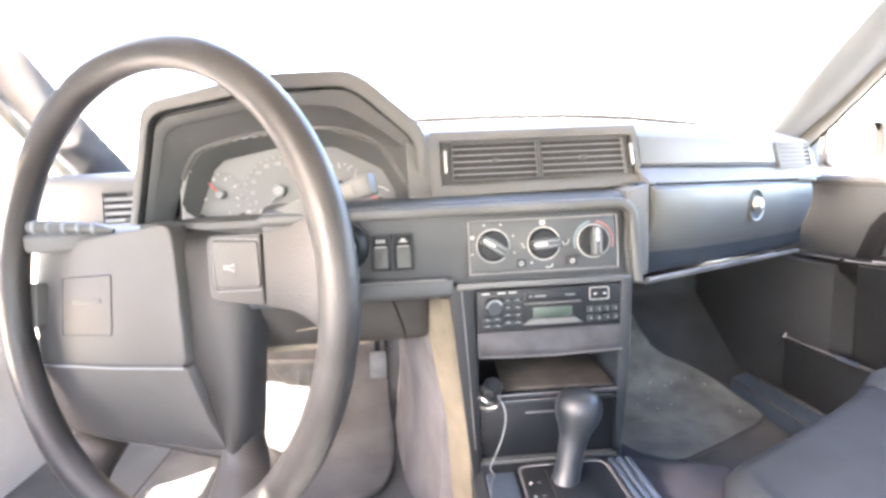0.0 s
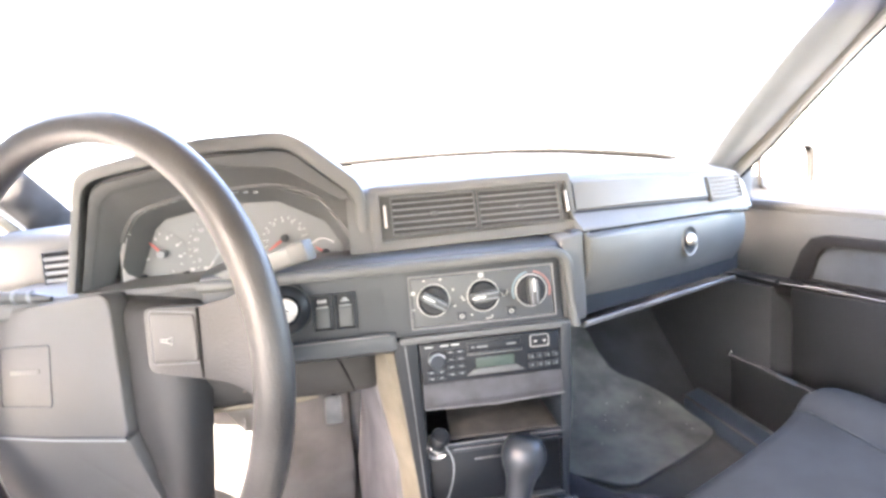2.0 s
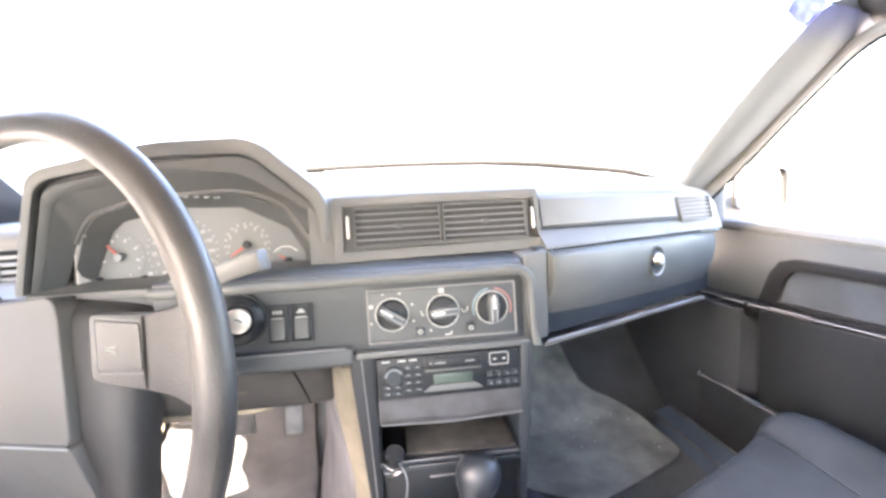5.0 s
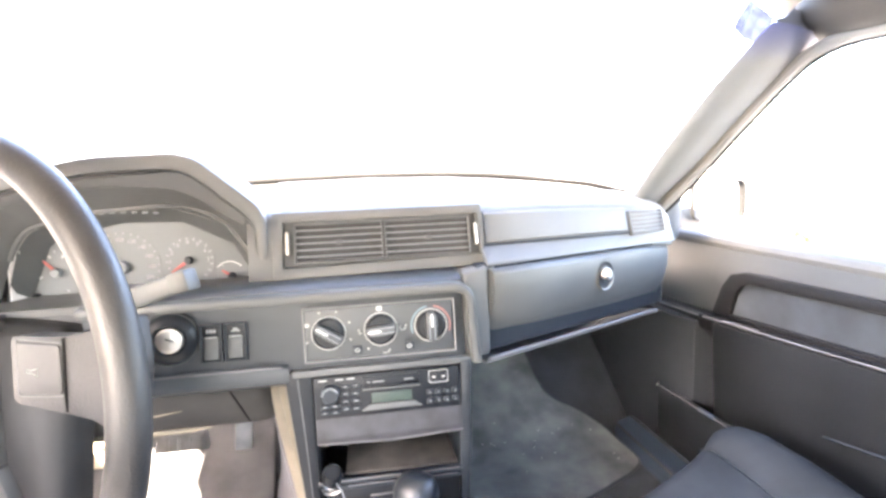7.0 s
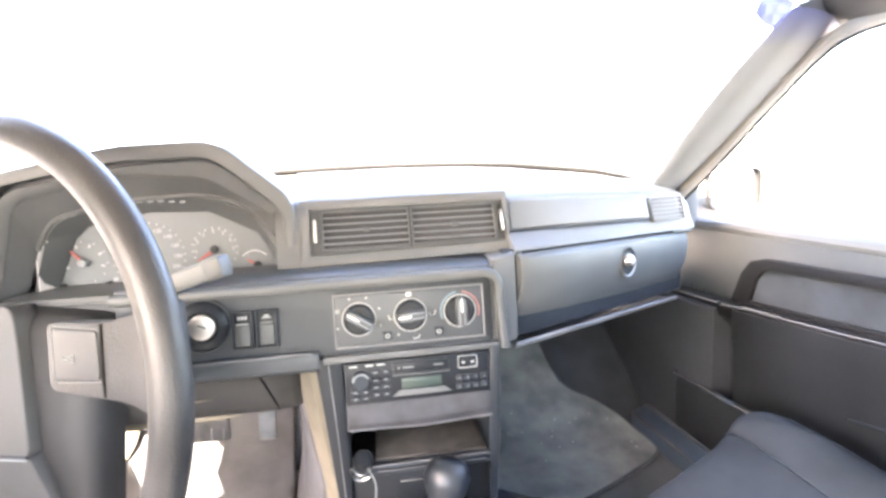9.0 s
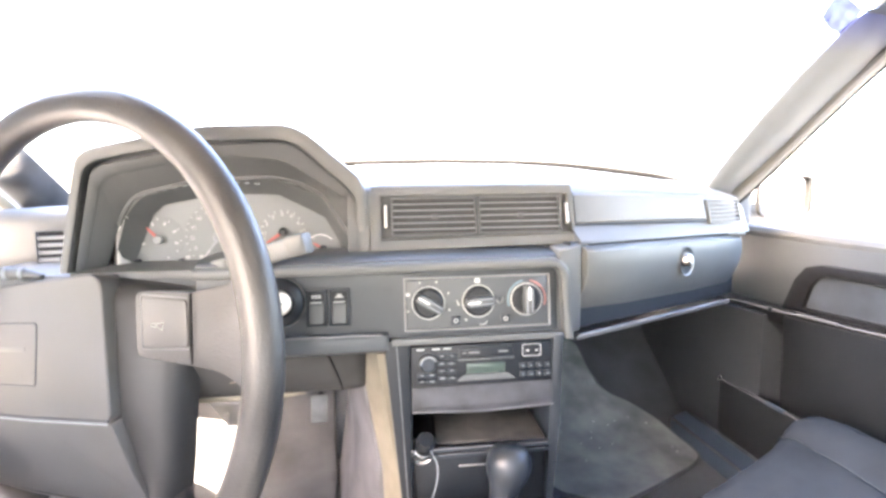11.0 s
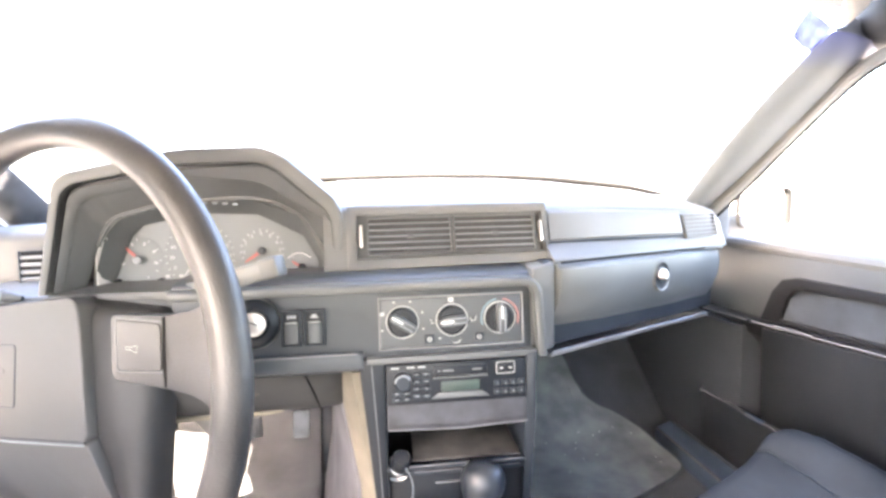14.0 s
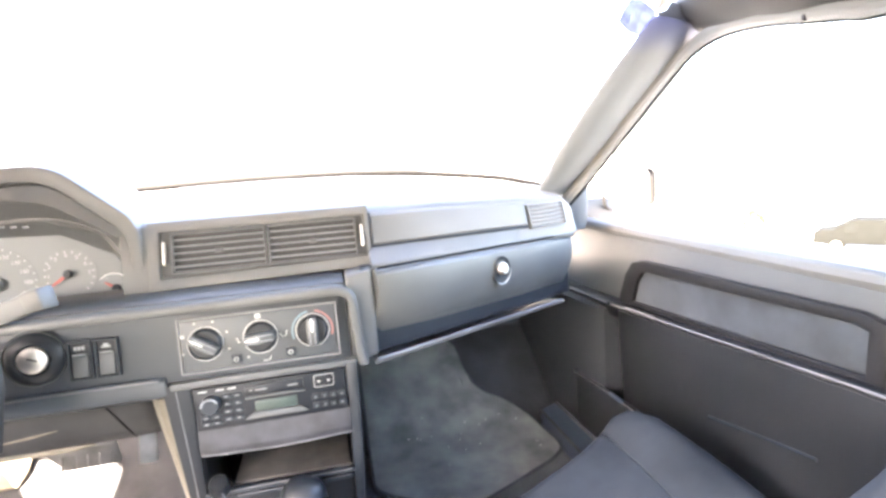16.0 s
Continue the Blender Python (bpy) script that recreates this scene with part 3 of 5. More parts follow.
def gl(s, z, out=0.0):
    """A place on the glove box's face: along it, up, and out towards the seat."""
    return GO + GD * s + GN * out + Vector((0, 0, z))


def glove_lid():
    rings = []
    for s, zt, zb, o in ((0.010, 0.915, 0.813, 0.0), (0.02, 0.915, 0.811, 0.006), (0.12, 0.912, 0.808, 0.009), (0.30, 0.907, 0.801, 0.008), (0.43, 0.903, 0.796, 0.004), (0.448, 0.900, 0.799, -0.006), (0.456, 0.895, 0.805, -0.03)):
        h = zt - zb
        ring = [(0.0, -0.02), (0.02, 0.0), (0.07, 0.006), (0.20, 0.008), (0.36, 0.007), (0.50, 0.004), (0.62, -0.001), (0.73, -0.007), (0.83, -0.014), (0.92, -0.022), (1.0, -0.031), (1.0, -0.07), (0.0, -0.06)]
        rings.append([gl(s, zt - h * f, o + d) for f, d in ring])
    return loft(rings)


glove = thing("glove_box", "closed grey plastic glove box lid with round lock", "glove box")
part("lid", glove_lid(), PANEL, glove)
ROUND = Matrix.Translation(gl(0.2370, 0.874, 0.0172)) @ Matrix(((GD.x, 0, GN.x, 0), (GD.y, 0, GN.y, 0), (0, 1, 0, 0), (0, 0, 0, 1)))
OVAL = ROUND @ Matrix.Diagonal((1.2, 1.38, 0.5, 1))
part("lid_gap", tube([gl(s, z + 0.0012, 0.0065) for s, z in ((0.012, 0.915), (0.12, 0.912), (0.30, 0.907), (0.43, 0.903), (0.446, 0.900))], 0.0016, 8), PIT, glove, "dark gap over the lid")
lock = part("lock_rim", lathe([(0.0150, -0.004), (0.0159, -0.0006), (0.0166, -0.0002), (0.0171, -0.002), (0.0171, -0.008)], 40, OVAL), PANEL, glove, "oval lock recess rim")
# The lid is solid: a black disc stands for the shaded recess.
part("lock_recess", lathe([(0.0, -0.0025), (0.010, -0.0025), (0.0140, -0.0005), (0.0158, 0.0006), (0.0158, -0.004)], 40, OVAL), BLACK, lock, "black disc for the shaded lock recess")
# Glint on the rim, painted as a pale arc.
part("rim_glint", tube([OVAL @ Vector((0.0166 * math.cos(radians(a)), 0.0166 * math.sin(radians(a)), 0.0006)) for a in range(-130, 1, 13)], [0.0006, 0.0012, 0.0016, 0.0018, 0.0020, 0.0021, 0.0020, 0.0018, 0.0015, 0.0010, 0.0005], 8), SLAT, lock, "pale arc for the glint on the lower rim")
part("lock_barrel", lathe([(0.0, 0.0072), (0.0068, 0.0070), (0.0086, 0.0052), (0.0092, 0.002), (0.0098, -0.002)], 28, ROUND @ Matrix.Translation((0.001, 0.002, 0)) @ pose(0, 0, 0, -5, 4, 0)), STEEL, lock, "steel lock barrel")
part("key_slot", box(0.0012, 0.007, 0.001, 0, ROUND @ Matrix.Translation((0.001, 0.002, 0)) @ pose(0, 0, 0, -5, 4, 0) @ Matrix.Translation((0, 0, 0.0071))), DARK, lock)


shelf = thing("dash_side_panel", "grey plastic dash panel above the glove box", "panel")
rings = []
for x, zt, zb in ((0.3465, 0.986, 0.940), (0.45, 0.983, 0.938), (0.58, 0.976, 0.934), (0.6165, 0.974, 0.933)):
    y = pad_front(x)
    rings.append([(x, y - 0.016, zb), (x, y - 0.0175, zb + 0.003), (x, y - 0.0065, zt - 0.006), (x, y - 0.001, zt - 0.002), (x, y + 0.008, zt), (x, y + 0.03, zt), (x, y + 0.03, zb)])
part("panel", bevelled(loft(rings), 0.0012), PAD, shelf)
part("panel_gap", tube([(0.3440, pad_front(0.344) - 0.004, 0.984), (0.3440, pad_front(0.344) - 0.0145, 0.938), (0.45, pad_front(0.45) - 0.0150, 0.9355), (0.58, pad_front(0.58) - 0.0150, 0.9315), (0.6165, pad_front(0.6165) - 0.0150, 0.9305)], 0.0020, 8), BLACK, shelf, "dark gap round the panel")
rings = []
for x, zt, zb in ((0.338, 0.937, 0.9165), (0.45, 0.934, 0.913), (0.60, 0.930, 0.908), (0.695, 0.926, 0.904), (0.720, 0.9245, 0.9025)):
    y, yl = pad_front(x) - 0.014, 0.6085 + 0.553 * (x - 0.331) + 0.004
    yl = min(yl, y - 0.004) if x > 0.31 else y - 0.006
    rings.append([(x, yl + 0.006, zb - 0.004), (x, yl, zb), (x, yl + 0.002, zb + 0.004), (x, y, zt), (x, y + 0.05, zt), (x, y + 0.05, zb - 0.004)])
part("ledge", bevelled(loft(rings), 0.001), PAD, shelf)
under = thing("lower_trim", "dark trim strip under the glove box", "trim")
part("strip", tube([gl(s, 0.7935 - 0.0095 * s / 0.41, 0.001) for s in (0.003, 0.10, 0.20, 0.30, 0.412)], 0.0023, 10), EDGE, under, "pale glossy lower edge")
# Shadow below the lid, put into a dark sloping strip.
part("recess", prism([gl(0.004, 0.826, -0.032), gl(0.44, 0.808, -0.032), gl(0.425, 0.784, -0.022), gl(0.004, 0.794, -0.022)], GN * -0.02, 0.002), DARK, under)
part("board", prism([gl(0.0, 0.787, 0.0), gl(0.42, 0.778, 0.0), (0.745, 1.15, 0.70), (0.31, 1.15, 0.70)], (0, 0, 0.005), 0.001), PANEL, under)
part("back", prism([gl(-0.005, 0.80, -0.01), gl(0.45, 0.79, -0.01), (0.745, 1.15, 0.76), (0.31, 1.15, 0.76)], (0, 0, 0.12), 0.004), DARK, under)


# ---- air vents ----
def vent(name, label, origin, along, width, height, slats, lean=0.0, cells=1, wheel=True, depth=None, slat=0.0012, paint=None):
    """A grille: frame, slats, dividers, a thumb tab; origin is its lower left corner, seen from the seats."""
    along = Vector(along).normalized()
    out = Vector((along.y, -along.x, 0))
    upv = Vector((0, 0, 1)) - out * lean
    m = Matrix(((along.x, upv.x, out.x, origin[0]), (along.y, upv.y, out.y, origin[1]), (along.z, upv.z, out.z, origin[2]), (0, 0, 0, 1)))
    v = thing(name, label, "air vent", "dashboard air vents")

    def put(bm):
        bmesh.ops.transform(bm, matrix=m, verts=bm.verts)
        return bm
    part("backing", put(box(width - 0.002, height - 0.002, 0.004, 0, Matrix.Translation((width / 2, height / 2, -0.0115)))), depth or GAP, v)
    each = width / cells
    for c in range(cells):
        x0, x1 = c * each + 0.0012, (c + 1) * each - 0.0012
        fr = bmesh.new()
        for bx in (box(x1 - x0, 0.0020, 0.009, 0.0006, Matrix.Translation(((x0 + x1) / 2, height - 0.001, -0.003))), box(x1 - x0, 0.0020, 0.009, 0.0006, Matrix.Translation(((x0 + x1) / 2, 0.001, -0.003))), box(0.0022, height, 0.009, 0.0006, Matrix.Translation((x0 + 0.0011, height / 2, -0.003))), box(0.0022, height, 0.009, 0.0006, Matrix.Translation((x1 - 0.0011, height / 2, -0.003)))):
            add(fr, bx)
        part("frame", put(fr), PANEL, v)
        for s in range(1, slats):
            zz = height * s / slats
            part("slat", put(box(x1 - x0 - 0.0044, slat, 0.0032, 0.0004, Matrix.Translation(((x0 + x1) / 2, zz, -0.002)) @ pose(0, 0, 0, 12, 0, 0))), paint or SLAT, v)
        if wheel:
            part("thumb_tab", put(box(0.0095, 0.0052, 0.007, 0.0015, Matrix.Translation(((x0 + x1) / 2, height * 0.5, 0.0005)))), PANEL, v)
    return v, put


centre_vent, put = vent("air_vent", "twin centre air vent with grey horizontal slats", (0.087, 0.6490, 0.930), (1, 0, 0), 0.238, 0.050, 6, 0.33, 2)
SUR_O = [(0.061, 0.911), (0.061, 0.9965), (0.3425, 0.9965), (0.3425, 0.915)]
SUR_I = [(0.074, 0.925), (0.074, 0.983), (0.335, 0.983), (0.338, 0.929)]
surround = part("surround", frame_prism(SUR_O, SUR_I, 0, 0.016, 0.0015, Matrix(((1, 0, 0, 0), (0, 1, 0.33, 0.6475 - 0.33 * 0.925), (0, 0, 1, 0), (0, 0, 0, 1)))), PAD, centre_vent)
part("grille_floor", prism([(0.071, 0.6580, 0.921), (0.337, 0.6580, 0.921), (0.337, 0.6800, 0.987), (0.071, 0.6800, 0.987)], (0, 0.006, 0), 0), PANEL, centre_vent)
for x in (0.0800, 0.3315):
    part("thumb_wheel", box(0.0040, 0.010, 0.030, 0.0018, Matrix.Translation((x, 0.6590, 0.956)) @ pose(0, 0, 0, -18, 0, 0)), STEEL, centre_vent, "bright edge wheel")
vent("air_vent", "small slatted side air vent at the passenger door", (0.622, pad_front(0.622) - 0.0205, 0.926), (0.931, 0.365, 0), 0.086, 0.040, 6, 0.24, 1, False, PIT, slat=0.0026, paint=DIAL)
# Sunlight on this vent's slats is put into a paler paint.
vent("air_vent", "slatted side air vent beside the instruments", (-0.462, 0.835, 0.842), (0.98, 0.2, 0), 0.075, 0.092, 8, 0.1, 1, slat=0.0058, paint=RINGM)


# ---- instrument cluster ----
cluster = thing("instrument_cluster", "grey instrument cluster with four dials and red needles", "instrument cluster")
CY = 0.750
FACEO = [(-0.292, 0.885), (-0.276, 0.985), (-0.258, 1.000), (-0.140, 1.016), (-0.075, 1.012), (0.0, 0.970), (0.024, 0.925), (0.028, 0.885)]
part("mask", prism([(x, CY, z) for x, z in FACEO], (0, 0.02, 0), 0.002), DIAL, cluster)
LIPO = [(-0.296, 0.885), (-0.272, 0.960), (-0.252, 0.986), (-0.186, 1.003), (-0.079, 1.0095), (-0.010, 0.985), (0.026, 0.925), (0.030, 0.885)]
FACEI = [(-0.280, 0.886), (-0.248, 0.960), (-0.232, 0.974), (-0.150, 0.989), (-0.072, 0.986), (-0.008, 0.952), (0.012, 0.915), (0.014, 0.886)]
part("shroud", loft([[(x, CY - 0.032, z) for x, z in LIPO], [(x, CY - 0.002, z) for x, z in FACEI]], True, False), PANEL, cluster, "grey dial shroud")
part("shroud_edge", tube([(x, CY - 0.033, z) for x, z in rounded(LIPO, 0.012)[6:-8]], 0.0009, 6), SEAL, cluster, "pale shroud edge")
# Beads added to draw the broken bright line along the shroud edge.
for i in range(12):
    f = i / 11
    x, z = -0.246 + 0.150 * f, 0.9885 + 0.0135 * f + 0.0085 * math.sin(math.pi * f)
    part("edge_bead", box(0.0072, 0.0030, 0.0024, 0.0008, Matrix.Translation((x, CY - 0.034, z)) @ pose(0, 0, 0, 0, -9 + 10 * f, 0)), SLAT, cluster, "pale worn bead on the shroud edge")
# Bright gleam at the shroud's side, put into a pale wedge.
part("shroud_gleam", prism([(-0.289, 0.7185, 0.890), (-0.2875, 0.7185, 0.938), (-0.272, 0.7185, 0.962), (-0.268, 0.7455, 0.953), (-0.281, 0.7455, 0.890)], (0.002, 0, 0), 0.0005), SIDE, cluster, "pale wedge for the bright gleam beside the dials")


def dial(cx, cz, r, ticks, start, sweep, needle, hub=0.006, lift=0.0, tip=0.75, wide=0.0048, colour=None, cap=None):
    """One gauge: a printed ring, tick marks, and a needle that is broad at its cap and pale at its tip."""
    d = part("dial", lathe([(0.0, 0.0), (r, 0.0), (r, -0.0004)], 40, Matrix.Translation((cx, CY - 0.0008 - lift, cz)) @ FACE), DIAL, cluster)
    for i in range(ticks):
        a = radians(start - sweep * i / (ticks - 1))
        at, size = (0.95, 0.05) if r > 0.04 else (0.88, 0.10)
        m = Matrix.Translation((cx + r * at * math.cos(a), CY - 0.0024, cz + r * at * math.sin(a))) @ Matrix.Rotation(-a, 4, "Y")
        part("tick", box(r * size, 0.0006, 0.0013, 0, m), RINGM, d)
    turn = Matrix.Translation((cx, CY - 0.006, cz)) @ Matrix.Rotation(-radians(needle), 4, "Y")
    n = part("needle", prism([(0.0, 0, -wide / 2), (r * 0.50, 0, -wide * 0.36), (r * 0.50, 0, wide * 0.36), (0.0, 0, wide / 2)], (0, 0.0012, 0), 0.0003, 1, turn), colour or RED, d, "faded needle")
    part("needle_tip", prism([(r * 0.50, 0, -wide * 0.36), (r * tip, 0, -0.0007), (r * tip, 0, 0.0007), (r * 0.50, 0, wide * 0.36)], (0, 0.0012, 0), 0, 1, turn), RINGM if colour else RED, n, "needle tip")
    part("needle_cap", lathe([(0, 0.006), (hub * 0.7, 0.006), (hub * 0.92, 0.0045), (hub, 0.001), (hub, 0)], 20, Matrix.Translation((cx, CY - 0.006, cz)) @ FACE), cap or DARK, d)
    return d


temp = dial(-0.242, 0.925, 0.033, 9, 190, 260, 132, 0.0065, tip=0.8, cap=SLAT)
speedo = dial(-0.158, 0.927, 0.050, 22, 215, 250, 232, 0.0095, wide=0.0040, colour=SLAT, cap=SLAT)
tach = dial(-0.0690, 0.9315, 0.0345, 15, 200, 250, 213, lift=0.0008, tip=0.85)
fuel = dial(-0.012, 0.9045, 0.023, 2, 130, 80, 146, wide=0.0042)
part("fuel_arc", tube([(-0.016 + 0.0215 * math.cos(radians(a)), CY - 0.0024, 0.9045 + 0.0215 * math.sin(radians(a))) for a in range(40, 141, 10)], 0.0006, 6), WHITE, fuel, "white gauge arc")
for i in range(11):
    a = radians(205 - 23 * i)
    writing(str(20 * i), 0.0078, RINGM, Matrix.Translation((-0.158 + 0.0385 * math.cos(a), CY - 0.004, 0.927 + 0.0385 * math.sin(a))) @ FACE, speedo, "numeral")
for i in range(1, 8):
    a = radians(215 - 31 * i)
    writing(str(i), 0.0078, RINGM, Matrix.Translation((-0.0690 + 0.0255 * math.cos(a), CY - 0.004, 0.9315 + 0.0255 * math.sin(a))) @ FACE, tach, "numeral")
for i in range(6):
    a = radians(195 - 42 * i)
    part("scale_mark", box(0.0050, 0.0006, 0.0030, 0, Matrix.Translation((-0.242 + 0.0235 * math.cos(a), CY - 0.0024, 0.925 + 0.0235 * math.sin(a))) @ Matrix.Rotation(-a, 4, "Y")), RINGM, temp)
for x in (-0.205, -0.186, -0.120, -0.104):
    part("warning_mark", box(0.006, 0.0006, 0.0045, 0, Matrix.Translation((x, CY - 0.0024, 0.898))), RINGM, cluster)
for x, z in ((-0.273, 0.892), (-0.214, 0.891)):
    part("trip_button", lathe([(0, 0.010), (0.0042, 0.010), (0.0052, 0.008), (0.0052, 0)], 16, Matrix.Translation((x, CY, z)) @ FACE), BLACK, cluster)

# ---- climate controls ----
climate = thing("climate_panel", "dark climate control panel with three rotary knobs", "control panel")
CM = Matrix.Translation((0.193, 0.5945, 0.849)) @ pose(0, 0, 0, 90, 0, 0) @ pose(0, 0, 0, -6, 0, 0)


def onpanel(bm, m=CM):
    bmesh.ops.transform(bm, matrix=m, verts=bm.verts)
    return bm


part("plate", onpanel(box(0.182, 0.062, 0.006, 0.0015)), CLIM, climate)
fr = bmesh.new()
add(fr, frame_prism([(-0.0938, -0.0333), (-0.0938, 0.0333), (0.0938, 0.0333), (0.0938, -0.0333)], [(-0.0922, -0.0318), (-0.0922, 0.0318), (0.0922, 0.0318), (0.0922, -0.0318)], -0.004, 0.002, 0, pose(0, 0, 0, -90, 0, 0) @ Matrix.Identity(4)))
part("border", onpanel(fr), GREYLINE, climate, "pale border line")


def knob(x, turn, ring_mat):
    k = part("knob", onpanel(lathe([(0.0, 0.008), (0.0155, 0.008), (0.018, 0.006), (0.019, 0.003)], 36, Matrix.Translation((x, 0.0015, 0)))), BLACK, climate)
    part("ring", onpanel(lathe([(0.0196, 0.003), (0.0198, 0.0044), (0.0207, 0.0044), (0.0210, 0.003)], 40, Matrix.Translation((x, 0.0015, 0)))), ring_mat, k, "pale grey ring")
    m = Matrix.Translation((x, 0.0015, 0.012)) @ Matrix.Rotation(radians(turn), 4, "Z")
    grip = [(-0.0178, -0.0052), (-0.0178, 0.0052), (-0.004, 0.0068), (0.0178, 0.0058), (0.0178, -0.0058), (-0.004, -0.0068)]
    part("grip", onpanel(prism([(a, c, -0.0065) for a, c in grip], (0, 0, 0.0145), 0.0026, 3, m)), CLIM, k, "grey finger grip")
    for side in (-1, 1):
        part("ridge", onpanel(box(0.0300, 0.0011, 0.0012, 0.0004, m @ Matrix.Translation((0.001, side * 0.0032, 0.0080)))), SLAT, k, "worn pale ridge")
    part("pointer", onpanel(box(0.016, 0.0017, 0.0014, 0.0003, m @ Matrix.Translation((-0.008, 0, 0.0079)))), WHITE, k, "white pointer line")
    return k


knob(-0.0635, -32, RINGM)
knob(0.0, 4, RINGM)
knob(0.0625, 90 + 180, RINGM)


def arc(x, y, r, a0, a1, mat, label):
    pts = [(x + r * math.cos(radians(a0 + (a1 - a0) * i / 14)), y + r * math.sin(radians(a0 + (a1 - a0) * i / 14)), 0.0042) for i in range(15)]
    part("scale_arc", onpanel(tube(pts, 0.0011, 6, flat=0.4)), mat, climate, label)


arc(0.0625, 0.0015, 0.0245, 100, 200, BLUE, "blue cold arc")
arc(0.0625, 0.0015, 0.0245, 80, -20, REDPRINT, "red warm arc")
for i in range(6):
    a = radians(200 - 44 * i)
    w = 0.0050 if i == 1 else 0.0026
    part("scale_mark", onpanel(box(w, w * 0.9, 0.0008, 0.0003, Matrix.Translation((-0.0635 + 0.0278 * math.cos(a), 0.0015 + 0.0278 * math.sin(a), 0.0034)))), RINGM, climate)
part("scale_mark", onpanel(box(0.0068, 0.0058, 0.0008, 0.0003, Matrix.Translation((-0.001, 0.0275, 0.0034)))), RINGM, climate)
part("scale_mark", onpanel(box(0.0026, 0.0022, 0.0008, 0.0003, Matrix.Translation((-0.0165, -0.0215, 0.0034)))), RINGM, climate)
for path in ([(-0.0290, 0.0025), (-0.0270, 0.0030), (-0.0262, -0.0025), (-0.0235, -0.0015)], [(0.0235, 0.0030), (0.0250, -0.0015), (0.0300, -0.0005), (0.0315, 0.0050)], [(0.0010, -0.0275), (0.0030, -0.0285), (0.0085, -0.0275), (0.0100, -0.0240)]):
    part("airflow_symbol", onpanel(tube([(x, y, 0.0036) for x, y in path], 0.0008, 6)), RINGM, climate)
for x in (-0.030, 0.034):
    bt = part("push_button", onpanel(box(0.012, 0.010, 0.006, 0.001, Matrix.Translation((x, -0.0215, 0.004)))), DARK, climate)
    part("symbol", onpanel(tube([(x + 0.0026 * math.cos(a * math.tau / 12), -0.0215 + 0.0022 * math.sin(a * math.tau / 12), 0.0072) for a in range(12)], 0.0007, 6, True)), RINGM, bt)

# ---- switches and ignition lock ----
for i, x in enumerate((-0.0085, 0.0195)):
    sw = thing("rocker_switch", "dark rocker switch with pale symbol on the fascia", "switch", "fascia switches")
    m = Matrix.Translation((x, 0.6005, 0.848)) @ pose(0, 0, 0, 90, 0, 0) @ pose(0, 0, 0, -5, 0, 0) @ Matrix.Scale(0.88, 4)
    fr = bmesh.new()
    add(fr, frame_prism([(-0.0148, -0.026), (-0.0148, 0.026), (0.0148, 0.026), (0.0148, -0.026)], [(-0.0115, -0.0235), (-0.0115, 0.0235), (0.0115, 0.0235), (0.0115, -0.0235)], -0.006, 0.004, 0.001, pose(0, 0, 0, -90, 0, 0)))
    part("bezel", onpanel(fr, m), DARK, sw)
    part("base", onpanel(box(0.023, 0.047, 0.004, 0.0005), m), BLACK, sw)
    part("rocker", onpanel(prism([(-0.0095, -0.021, 0.001), (-0.0095, -0.021, 0.009), (-0.0095, 0.006, 0.004), (-0.0095, 0.009, 0.001)], (0.019, 0, 0), 0.001), m), PANEL, sw, "grey rocker")
    if i == 0:
        for k in range(3):
            part("symbol", onpanel(box(0.0034, 0.0048, 0.0008, 0.0002, Matrix.Translation((-0.0046 + 0.0046 * k, 0.0165, 0.0028))), m), RINGM, sw)
    else:
        part("symbol", onpanel(box(0.0120, 0.0020, 0.0008, 0.0002, Matrix.Translation((0, 0.0150, 0.0028))), m), RINGM, sw)
        part("symbol", onpanel(box(0.0066, 0.0030, 0.0008, 0.0006, Matrix.Translation((0, 0.0178, 0.0028))), m), RINGM, sw)
    part("light_bar", onpanel(box(0.016, 0.0018, 0.0008, 0.0002, Matrix.Translation((0, 0.0085, 0.0060))), m), RINGM, sw)
part_m = Matrix.Translation((-0.053, 0.597, 0.858)) @ FACE @ pose(0, 0, 0, -4, 8, 0)
ign = thing("ignition_lock", "round steel ignition lock in a dark collar", "ignition lock")
part("collar", lathe([(0.0150, 0.006), (0.0165, 0.0095), (0.019, 0.0105), (0.026, 0.008), (0.031, 0.002), (0.0325, -0.004), (0.0325, -0.01)], 40, part_m), BLACK, ign)
part("collar_edge", lathe([(0.0300, 0.0030), (0.0312, 0.0042), (0.0324, 0.0015)], 40, part_m), PANEL, ign)
part("barrel", lathe([(0, 0.0125), (0.0125, 0.0125), (0.0145, 0.0115), (0.0152, 0.009), (0.0152, -0.006)], 36, part_m), STEEL, ign, "brushed steel barrel")
part("key_slot", box(0.010, 0.0018, 0.001, 0.0003, part_m @ Matrix.Translation((0.0005, 0.001, 0.0126)) @ Matrix.Rotation(radians(-25), 4, "Z")), BLACK, ign)

# ---- radio and stack below it ----
stack = thing("centre_console", "dark grey centre console stack with open cubby", "console")
part("cheek", prism([(0.072, 0.592, 0.803), (0.106, 0.592, 0.803), (0.106, 0.592, 0.55), (0.096, 0.592, 0.52)], (0, 0.14, 0), 0.003), BLACK, stack)
part("cheek", prism([(0.291, 0.588, 0.803), (0.306, 0.588, 0.803), (0.304, 0.588, 0.70), (0.296, 0.60, 0.55), (0.286, 0.60, 0.55)], (0, 0.16, 0), 0.003), DARK, stack)
part("top_bar", slab(0.083, 0.306, 0.589, 0.66, 0.7975, 0.806, 0.002), PANEL, stack)
